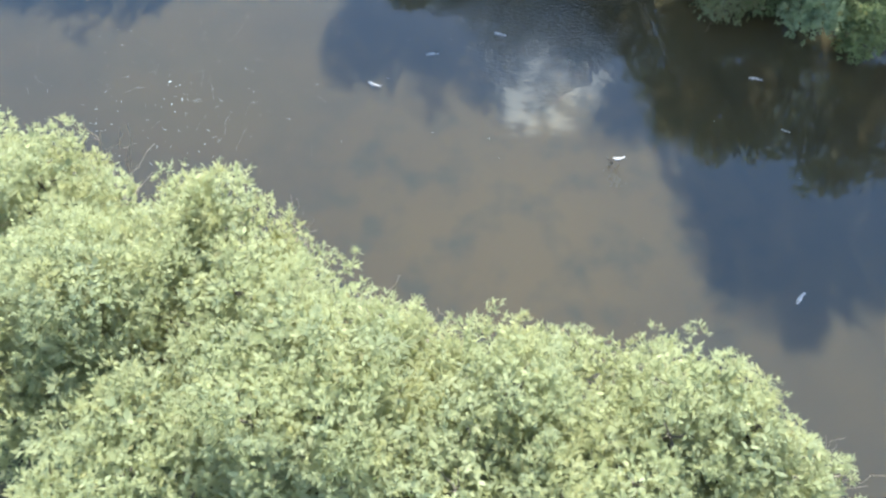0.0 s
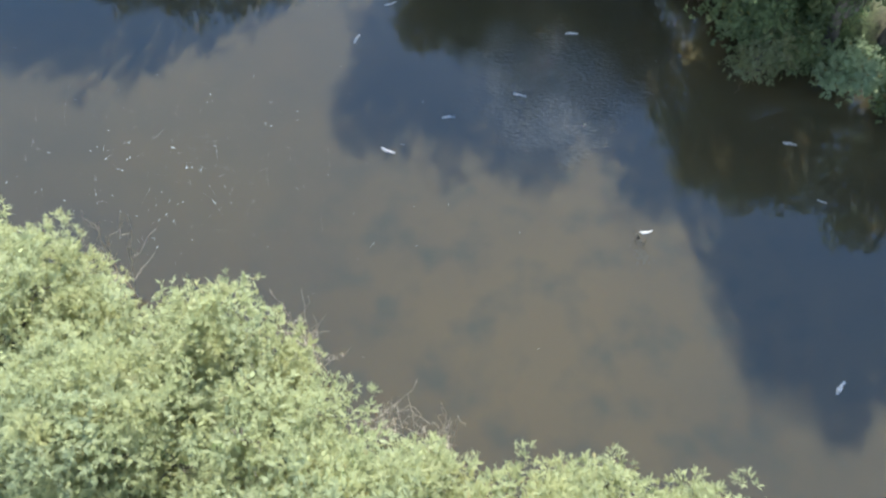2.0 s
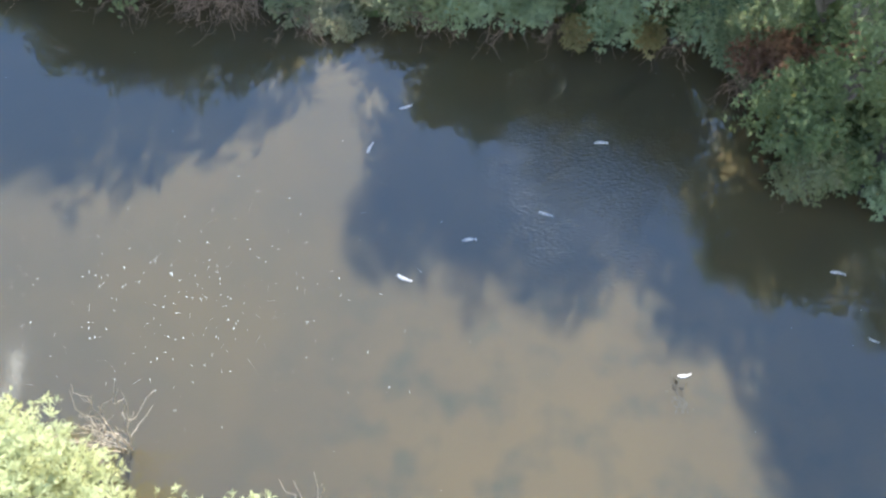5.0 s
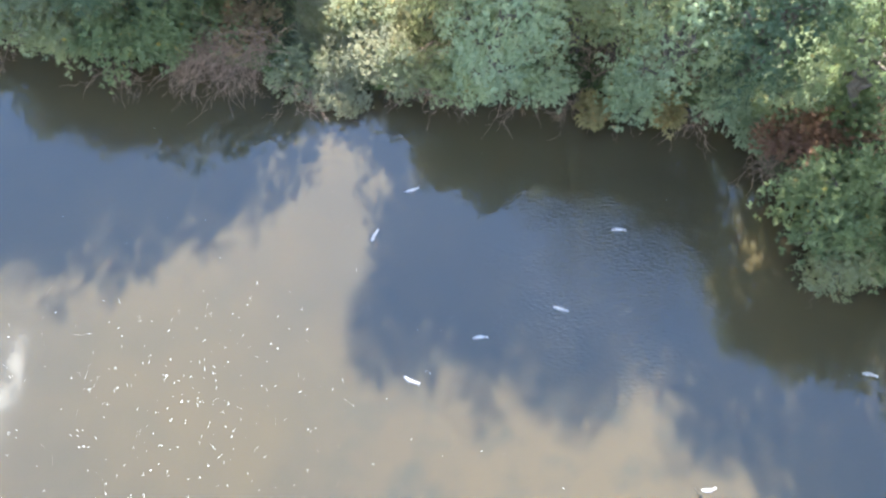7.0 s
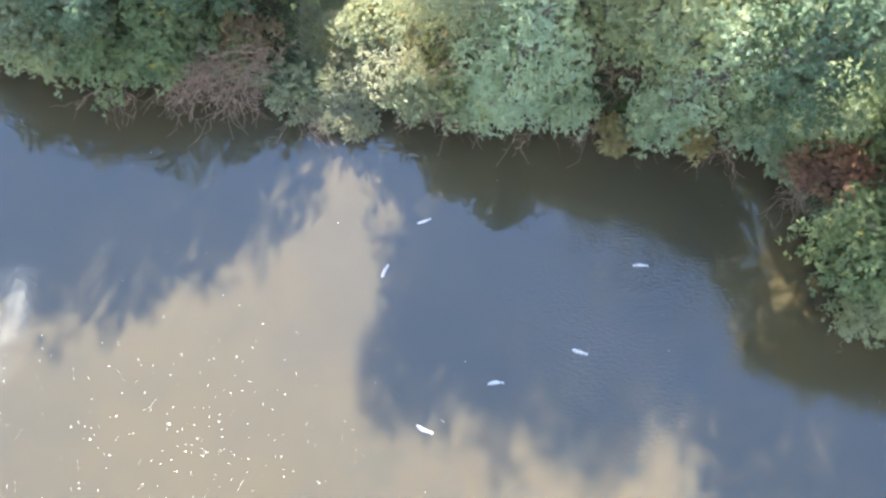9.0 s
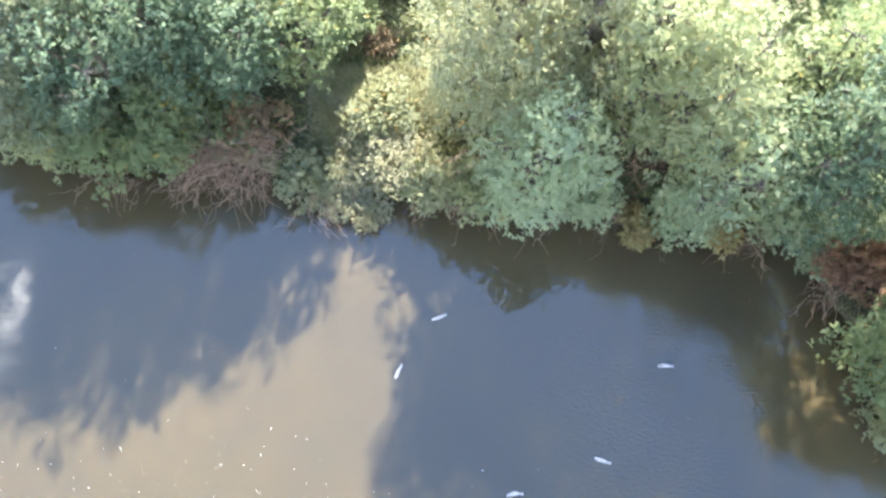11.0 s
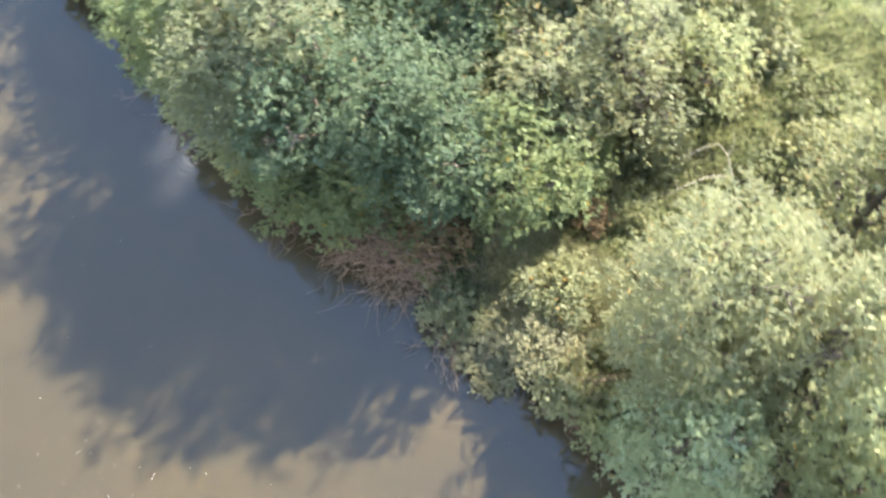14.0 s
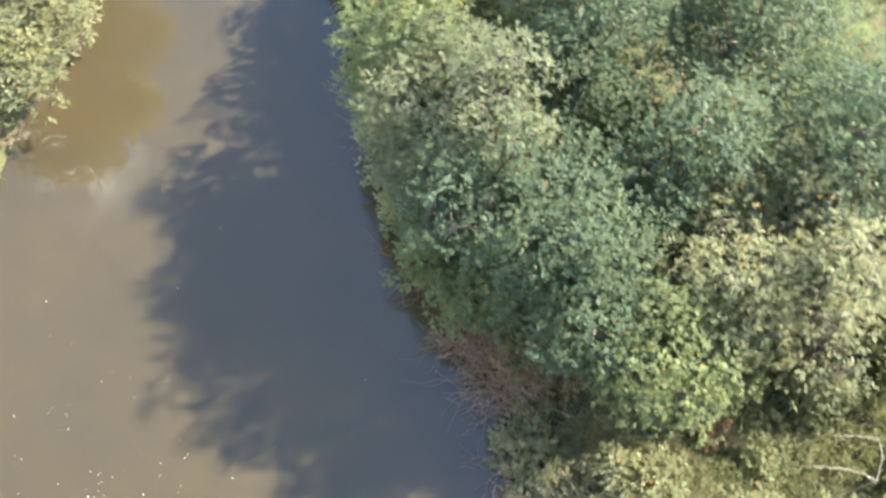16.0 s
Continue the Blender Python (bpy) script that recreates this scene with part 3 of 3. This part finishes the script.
NEAR = "trees on the near bank"
near_trees = (
    (-6.4, 6.25, 8.95, 2.3, 24), (-2.4, 4.0, 10.0, 2.45, 28), (-9.8, 9.65, 6.85, 2.2, 20), (-4.9, 8.35, 7.75, 1.8, 18), (0.9, 4.15, 9.1, 1.85, 20),
    (4.4, 4.0, 8.5, 2.0, 20), (-12.4, 11.65, 5.45, 2.0, 16), (6.5, 3.25, 7.2, 1.5, 14), (-8.8, 4.95, 8.75, 2.4, 20), (1.8, 1.35, 9.3, 2.3, 18),
    (-22.0, 19.9, 4.4, 1.85, 18), (-23.0, 21.6, 4.7, 1.9, 18), (-7.4, 8.95, 7.15, 1.7, 14), (-1.0, 5.2, 8.0, 1.4, 14), (-5.0, 2.95, 9.75, 2.4, 18),
    (2.6, 5.15, 7.5, 1.4, 12), (-25.2, 23.0, 5.0, 2.0, 14), (5.4, 1.05, 8.3, 2.1, 16), (-3.6, 6.35, 8.95, 1.5, 14), (-7.9, 7.15, 8.25, 1.5, 14),
    (3.0, 2.85, 8.7, 1.5, 14), (-11.6, 7.75, 6.95, 2.2, 16), (-0.6, 2.05, 9.7, 1.8, 14), (5.5, 3.9, 7.9, 1.2, 12),
)
for i, (x, y, h, r, n) in enumerate(near_trees):
    tree("tree", "pale yellow-green leafy tree on the near river bank", x, y, h, r, "pale" if x < -19 else "near", 700 + i * 17, max(0.6, h - 5.5), count=54 if x > -10 and y > 2.5 else 27, thin=(-1, h * 0.8),
         length=0.14, width=0.032, lobes=int(n * 1.3), lobe=0.28, gap=0.0, group=NEAR, tuft=0.22, density=5.0, branches=7)

# ---- bushes along the water ----
BUSH = "bushes along the far waterline"
bushes = (
    # x, y, height, radius, leaf, label
    (-16.6, 28.9, 2.6, 1.1, "green", "low green bush hanging over dark water"),
    (-14.6, 28.0, 2.8, 1.2, "grey", "low grey-green bush hanging over dark water"),
    (-12.7, 27.6, 2.6, 1.1, "grey", "low grey-green bush hanging over dark water"),
    (-11.4, 27.2, 3.0, 1.3, "green", "dense green bush hanging over dark water"),
    (-10.0, 27.5, 2.8, 1.2, "green", "dense green bush beside dead branches"),
    (-11.9, 28.2, 4.3, 1.3, "olive", "dull olive bush under the bank trees"),
    (-9.7, 28.2, 4.2, 1.2, "green", "leafy green bush under the tall blue-green tree"),
    (-8.4, 28.0, 2.2, 1.0, "green", "green bush above fallen dead branches"),
    (-7.5, 28.0, 2.0, 1.0, "dry", "withered brown bush above dead branches"),
    (-6.0, 26.8, 1.2, 1.0, "pale", "thin grey-green shrub at the waterline"),
    (-5.1, 26.3, 0.8, 0.8, "straw", "low yellow-green herbs at the waterline"),
    (-4.4, 25.9, 0.7, 0.7, "straw", "low yellow-green herbs at the waterline"),
    (-4.5, 27.1, 1.1, 1.0, "straw", "sunlit yellow-green herbs on the bank"),
    (-3.4, 26.8, 2.3, 1.0, "straw", "pale yellow-green bush on the bank"),
    (-2.6, 26.3, 2.4, 0.9, "pale", "pale willow bush at the waterline"),
    (-1.5, 26.2, 2.0, 0.9, "grey", "grey-green bush at the waterline"),
    # teal bushes from here on: lightened leaf replaces missing light in the shade
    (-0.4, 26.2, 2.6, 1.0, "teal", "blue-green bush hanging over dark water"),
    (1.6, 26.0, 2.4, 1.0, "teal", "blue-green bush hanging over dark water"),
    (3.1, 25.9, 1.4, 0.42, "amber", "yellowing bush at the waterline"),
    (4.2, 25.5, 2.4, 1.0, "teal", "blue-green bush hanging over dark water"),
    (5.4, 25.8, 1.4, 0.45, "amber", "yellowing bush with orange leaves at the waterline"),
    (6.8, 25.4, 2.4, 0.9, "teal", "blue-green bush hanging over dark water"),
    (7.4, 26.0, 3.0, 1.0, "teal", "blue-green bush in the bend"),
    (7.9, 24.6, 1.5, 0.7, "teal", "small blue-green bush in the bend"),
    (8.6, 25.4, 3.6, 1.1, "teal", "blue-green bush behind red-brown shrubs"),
    (9.9, 24.5, 3.2, 1.0, "green", "green bush behind red-brown shrubs"),
    (8.5, 24.1, 1.6, 0.8, "rust", "withered red-brown bush in the bend"),
    (9.3, 23.6, 2.4, 0.9, "rust", "withered red-brown shrub leaning over the bend"),
    (10.5, 24.0, 2.7, 1.0, "rust", "withered red-brown shrub leaning over the bend"),
    (9.0, 21.5, 3.5, 1.5, "green", "large rounded green bush on the side bank"),
    (9.9, 22.5, 2.7, 1.0, "green", "dense green bush on the side bank"),
    (9.6, 20.2, 2.2, 1.1, "yellow", "yellow-green bush on the side bank"),
    (10.6, 20.2, 2.0, 0.9, "green", "green bush hanging over the side bank"),
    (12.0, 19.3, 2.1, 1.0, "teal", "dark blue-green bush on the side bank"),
    (13.6, 18.5, 2.0, 1.0, "green", "green bush on the side bank"),
    (11.4, 21.6, 2.8, 1.2, "green", "dense green bush on the side bank"),
    (-18.7, 29.7, 2.4, 1.1, "green", "low green bush hanging over dark water"),
    (-21.3, 30.4, 2.2, 1.1, "grey", "low grey-green bush hanging over dark water"),
    (-5.0, 31.5, 3.2, 1.2, "green", "green bush beside the overgrown gap"),
    (-1.8, 30.3, 2.2, 0.9, "yellow", "yellow-green bush beside the overgrown gap"),
    (-4.05, 30.6, 1.3, 0.5, "dry", "small withered reddish bush in the gap"),
    (-2.9, 35.9, 2.2, 1.0, "yellow", "yellow-green bush beside the overgrown gap"),
    (0.3, 35.0, 2.4, 1.1, "yellow", "yellow-green bush beside the overgrown gap"),
    (-3.5, 33.4, 1.8, 1.0, "pale", "pale willow bush beside the overgrown gap"),
    (-0.2, 34.2, 1.4, 1.1, "herb", "low pale green herbs in the overgrown gap"),
    (-3.2, 31.4, 1.2, 0.8, "herb", "low pale green herbs in the overgrown gap"),
    (0.0, 37.0, 1.4, 1.2, "herb", "low pale green herbs in the overgrown gap"),
    (-2.6, 37.8, 2.4, 1.2, "pale", "pale willow bush behind the bank wood"),
    (0.6, 33.2, 2.0, 1.0, "pale", "pale willow bush behind the bank wood"),
    (-3.9, 28.3, 2.5, 1.0, "pale", "pale sunlit herbs on the bank"),
    (-8.1, 31.0, 2.6, 1.1, "green", "green bush under the bank trees"),
    (-11.5, 31.6, 2.8, 1.2, "green", "green bush under the bank trees"),
    (4.5, 29.0, 3.0, 1.2, "yellow", "yellow-green bush under the bank trees"),
)
for i, (x, y, h, r, kind, label) in enumerate(bushes):
    fine = kind == "straw"
    tree("bush", label, x, y, h, r, kind, 2000 + i * 11, 0.1, lobes=13, lobe=0.36, gap=-0.3 if fine else 0.25, category="bush", group=BUSH, tuft=0.12 if fine else 0.17,
         density=13.0 if fine else 7.0, count=27, length=0.08 if fine else 0.12, width=0.022 if fine else 0.036, branches=5, lean=(0, -1.3 if kind == "amber" else -0.25))



# ---- grass and herbs ----
def sward(name, label, n, x0, x1, table, inland, depth, seed, kind, length):
    rng = np.random.default_rng(seed)
    x = rng.uniform(x0, x1, n)
    away = rng.uniform(0.15, depth, n)
    y = shore(table, x) + away * inland
    p = np.stack([x, y, ground_z(x, y)], 1)
    axis = unit_rows(np.array([0, 0, 1.0]) + rng.normal(0, 0.22, (n, 3)))
    v, f = blades(rng, p, axis, 8, length, 0.024, (0.05, 0.85), 0.05)
    ob = new(name, mesh_of(name, v, f, LEAF[kind]))
    return tagged(ob, label, "grass", kind="stuff")


sward("grass", "dense pale green bank grass and herbs", 6500, -25, 12, FAR_SHORE, 1, 16, 31, "herb", 0.42)
sward("undergrowth", "dark green nettles and grass under trees", 4000, -25, 12, FAR_SHORE, 1, 16, 32, "green", 0.4)
sward("herbs", "sunlit yellow-green grass and herbs in the overgrown gap", 6000, -5.6, 2.6, FAR_SHORE, 1, 14, 34, "herb", 0.5)
sward("waterside_herbs", "dense yellow-green herbs at the waterline", 2600, -6.0, -2.5, FAR_SHORE, 1, 3.4, 35, "straw", 0.4)
sward("bank_grass", "tall green grass under the near trees", 3000, -26, 10, NEAR_SHORE, -1, 7, 33, "green", 0.6)


# ---- dead wood ----
def brush(name, label, category, root, tips, wood, seed, r0, twigs, twig, droop=0.3, wide=0.0):
    """Dead branches that fan out from a root, each with side twigs."""
    rng = np.random.default_rng(seed)
    base = new(name)
    base.location = root
    tagged(base, label, category)
    for tip in tips:
        start = Vector((rng.normal(0, 1) * wide, rng.normal(0, 0.5) * wide, rng.normal(0, 0.3) * wide))
        end = Vector(tip) - Vector(root)
        mid = start.lerp(end, 0.5) + Vector((0, 0, droop * (end - start).length))
        pts = [start.lerp(mid, s).lerp(mid.lerp(end, s), s) for s in (0, 0.2, 0.4, 0.6, 0.8, 1.0)]
        pts = [p + Vector(rng.normal(0, 0.09 if droop else 0.04, 3)) for p in pts]
        v, f = tube(pts, [r0 * (1 - 0.16 * i) for i in range(6)], 5)
        bough = part("branch", mesh_of("branch", v, f, wood, True), base)
        for _ in range(twigs):
            i = int(rng.integers(1, 5))
            at = pts[i].lerp(pts[i + 1], rng.random())
            way = (pts[i + 1] - pts[i]).normalized() + Vector(rng.normal(0, 0.55, 3))
            v, f = limb(rng, at, at + way * twig * rng.uniform(0.5, 1.2), r0 * 0.4, 0.004, 0.14, 4)
            part("twig", mesh_of("twig", v, f, wood, True), bough)
    return base


rng = np.random.default_rng(77)
brush("dead_brush", "tangle of fallen red-brown dead branches reaching into water", "dead branches", (-7.5, 27.5, 0.9),
      [(-6.9 - 3.0 * rng.random(), 25.9 + 1.3 * rng.random(), 0.02 + 0.8 * rng.random()) for _ in range(34)], DEAD, 3, 0.014, 9, 0.8, 0.16, 0.8)
brush("dead_brush", "red-brown dead branches hanging from the bank", "dead branches", (-8.6, 27.5, 1.1),
      [(-8.4 - 1.9 * rng.random(), 26.1 + 0.9 * rng.random(), 0.02 + 0.9 * rng.random()) for _ in range(16)], DEAD, 9, 0.014, 9, 0.7, 0.25, 0.7)
brush("dead_brush", "thin grey-brown twigs hanging over the waterline", "dead branches", (-2.2, 26.2, 0.8),
      [(-3.2 + 2.8 * rng.random(), 25.1 + 0.6 * rng.random(), 0.1 + 0.5 * rng.random()) for _ in range(16)], DEAD, 4, 0.020, 7, 0.45, 0.2, 0.6)
brush("dead_brush", "bare grey twigs dipping into the water", "dead branches", (8.4, 23.6, 0.5),
      [(7.3 + 1.0 * rng.random(), 22.6 + 1.2 * rng.random(), 0.05 + 0.3 * rng.random()) for _ in range(9)], DEAD, 5, 0.020, 6, 0.4, 0.2, 0.2)
brush("dead_brush", "bare grey twigs under the side bank bushes", "dead branches", (10.0, 20.6, 0.5),
      [(9.1 + 1.0 * rng.random(), 19.4 + 0.7 * rng.random(), 0.05 + 0.4 * rng.random()) for _ in range(8)], DEAD, 6, 0.018, 6, 0.4, 0.2, 0.2)
for k, (x, y, wide, label) in enumerate(((-15.2, 28.0, 1.0, "bare brown twigs under the willow at the waterline"), (-11.6, 26.9, 0.9, "bare brown twigs under the bushes at the waterline"),
                                         (1.2, 25.9, 0.9, "bare brown twigs under the willow bush"), (3.3, 25.7, 0.8, "bare brown twigs under the yellowing bush"),
                                         (6.3, 25.3, 0.8, "bare brown twigs under the bank trees"), (-5.6, 26.1, 0.7, "bare grey-brown twigs beside the sunlit herbs"))):
    brush("dead_brush", label, "dead branches", (x, y, 0.6),
          [(x + rng.normal(0, wide), y - 0.5 - 0.7 * rng.random(), 0.05 + 0.5 * rng.random()) for _ in range(9)], DEAD, 40 + k, 0.014, 5, 0.45, 0.2, 0.5)
for k in range(19):
    x = -16.5 + 1.28 * k
    if -6.6 < x < -2.2:
        continue
    y = float(shore(FAR_SHORE, x)) + 0.7
    brush("dead_brush", "tangled bare brown twigs below the overhanging bank trees", "dead branches", (x, y, 0.7),
          [(x + rng.normal(0, 0.9), y - 1.1 + 1.2 * rng.random(), 0.4 + 2.0 * rng.random()) for _ in range(11)], DEAD, 80 + k, 0.017, 4, 0.6, 0.15, 0.6)
sapling = new("dead_sapling")
sapling.location = (-1.2, 31.9, float(ground_z(-1.2, 31.9)) - 0.05)
tagged(sapling, "bleached bare dead sapling leaning over the gap", "dead tree")
foot = sapling.location.copy()
for name, path, r0, r1 in (("trunk", ((-1.2, 31.9, 0.8), (-1.35, 31.85, 2.4), (-1.57, 31.64, 4.3)), 0.045, 0.028),
                           ("branch", ((-1.57, 31.64, 4.3), (-1.85, 31.4, 4.6), (-2.13, 31.13, 4.68), (-2.42, 30.72, 4.72), (-2.60, 30.46, 4.66), (-2.70, 30.40, 4.5)), 0.026, 0.012),
                           ("branch", ((-1.57, 31.64, 4.3), (-1.9, 31.98, 4.5), (-2.24, 32.10, 4.62), (-2.5, 31.75, 4.7), (-2.79, 31.33, 4.66)), 0.026, 0.011),
                           ("branch", ((-2.55, 30.54, 4.7), (-2.72, 30.62, 4.86)), 0.012, 0.006),
                           ("branch", ((-1.9, 31.98, 4.5), (-1.95, 32.3, 4.7), (-2.1, 32.5, 4.75)), 0.014, 0.006)):
    v, f = tube([Vector(q) - foot for q in path], np.linspace(r0, r1, len(path)) * 0.42, 6)
    part(name, mesh_of(name, v, f, WHITE_WOOD, True), sapling)
for k, (x, y, h) in enumerate(((-3.75, 9.7, 3.6), (-2.2, 7.9, 3.2), (-0.6, 7.4, 2.9), (-9.3, 12.0, 3.4), (8.1, 3.9, 3.0))):
    z = float(ground_z(x, y))
    brush("dry_stalks", "bare straw-coloured dry stalks on the near bank", "dry plant", (x, y, max(z, 0.0)),
          [(x + rng.normal(0, 0.35), y + rng.normal(0, 0.3), h + rng.normal(0, 0.35)) for _ in range(8)], STRAW, 20 + k, 0.022, 6, 0.8, 0.0, 0.15)


# ---- what floats on the water ----
def fish_standin_mesh(seed):
    """A ragged pale sliver in place of a dead fish, blunt at one end, narrowing to a frayed, flared other end, low in
    the water.
    """
    rng = np.random.default_rng(seed)
    bend, fat = rng.uniform(-0.05, 0.05), rng.uniform(0.9, 1.2)
    verts, faces, rings, sides = [], [], 13, 8
    for i in range(rings):
        s = i / (rings - 1)
        w = 0.052 * fat * math.sin(math.pi * min(1.0, 0.07 + s * 0.9)) ** 0.75 * (1.15 - 0.5 * s)
        w = max(w, 0.010) + (0.030 * (s - 0.86) / 0.14 if s > 0.86 else 0.0)
        low, high = 1 + rng.uniform(-0.22, 0.22), 1 + rng.uniform(-0.22, 0.22)
        for k in range(sides):
            turn = 2 * math.pi * k / sides
            side = w * math.cos(turn) * (high if math.cos(turn) > 0 else low)
            verts.append(((s - 0.5) * 0.42, side + bend * math.sin(math.pi * s), 0.38 * w * math.sin(turn) * rng.uniform(0.75, 1.25) + 0.010))
    for i in range(rings - 1):
        for k in range(sides):
            n = (k + 1) % sides
            faces.append((i * sides + k, (i + 1) * sides + k, (i + 1) * sides + n, i * sides + n))
    return mesh_of("floating_debris", verts, faces, PALE, True)


# plain slivers stand in for the dead fish afloat
for k, (x, y, turn, size) in enumerate(((-3.35, 21.2, 65, 1.0), (-2.3, 22.7, 20, 1.0), (-0.35, 18.1, 5, 1.0), (-2.2, 16.9, -25, 1.1), (1.9, 18.95, -18, 1.0),
                                        (3.7, 21.4, 0, 1.0), (5.4, 14.1, 8, 0.9), (10.1, 9.4, 50, 1.05), (10.1, 17.1, -12, 1.0), (10.7, 15.1, -25, 0.7))):
    ob = new("floating_debris", fish_standin_mesh(300 + k))
    ob.matrix_world = pose(x, y, 0.0, 0, 0, turn) @ Matrix.Scale(size, 4)
    tagged(ob, "plain pale sliver in place of a dead fish on murky water", "debris", "floating debris")
# flat dark twigs shape the shadow that the pale piece casts here
brush("waterlogged_branch", "dark twig shapes in place of a floating piece's shadow", "branch", (5.12, 13.86, 0.01),
      [(5.12 + dx, 13.8 + dy, 0.012) for dx, dy in ((-0.05, 0.22), (-0.22, -0.1), (0.2, -0.12), (0.0, -0.2))], SHADOW_TONE, 61, 0.022, 4, 0.16, 0.0, 0.03)
# flat dark blades shape the blurred, deeper part of that shadow
rng = np.random.default_rng(62)
tuft_v, tuft_f = blades(rng, np.stack([rng.normal(5.22, 0.09, 60), rng.normal(13.30, 0.12, 60), np.full(60, 0.006)], 1), unit_rows(rng.normal(0, 1, (60, 3)) * (1, 1, 0.04) + (0, 0, 0.02)),
                        5, 0.12, 0.03, (0.1, 0.6), 0.02)
tuft_v[:, 2] = 0.004 + np.abs(tuft_v[:, 2]) * 0.05
weed = new("water_weed", mesh_of("water_weed", tuft_v, tuft_f, SHADOW_TONE))
tagged(weed, "flat dark blades in place of a floating piece's blurred shadow", "water weed", kind="stuff")

rng = np.random.default_rng(11)
fv, ff = [], []
spots = [(-8.8, 17.0, 0.024), (-8.3, 16.3, 0.020), (-10.2, 17.2, 0.018), (-10.8, 16.6, 0.017)]
spots += [(rng.normal(-8.8, 2.9), rng.normal(16.4, 1.8), abs(rng.normal(0.001, 0.003)) + 0.007) for _ in range(270)]
spots += [(rng.normal(-8.7, 1.8), rng.normal(16.5, 1.5), rng.uniform(0.009, 0.014)) for _ in range(50)]
spots += [(x, rng.uniform(shore(NEAR_SHORE, x) + 1.5, shore(FAR_SHORE, x) - 1.5), 0.007) for x in rng.uniform(-26, 12, 120)]
for x, y, r in spots:
    if shore(NEAR_SHORE, x) + 0.5 < y < shore(FAR_SHORE, x) - 0.5:
        base = len(fv)
        for k in range(6):
            turn = k * math.pi / 3
            q = r * rng.uniform(0.6, 1.2)
            fv.append((x + q * math.cos(turn), y + q * math.sin(turn), 0.006))
        fv.append((x, y, 0.006 + r * 0.4))
        ff += [(base + k, base + (k + 1) % 6, base + 6) for k in range(6)]
flecks = new("foam_flecks", mesh_of("foam_flecks", fv, ff, FOAM))
tagged(flecks, "small white flecks of foam on the water", "foam", kind="stuff")
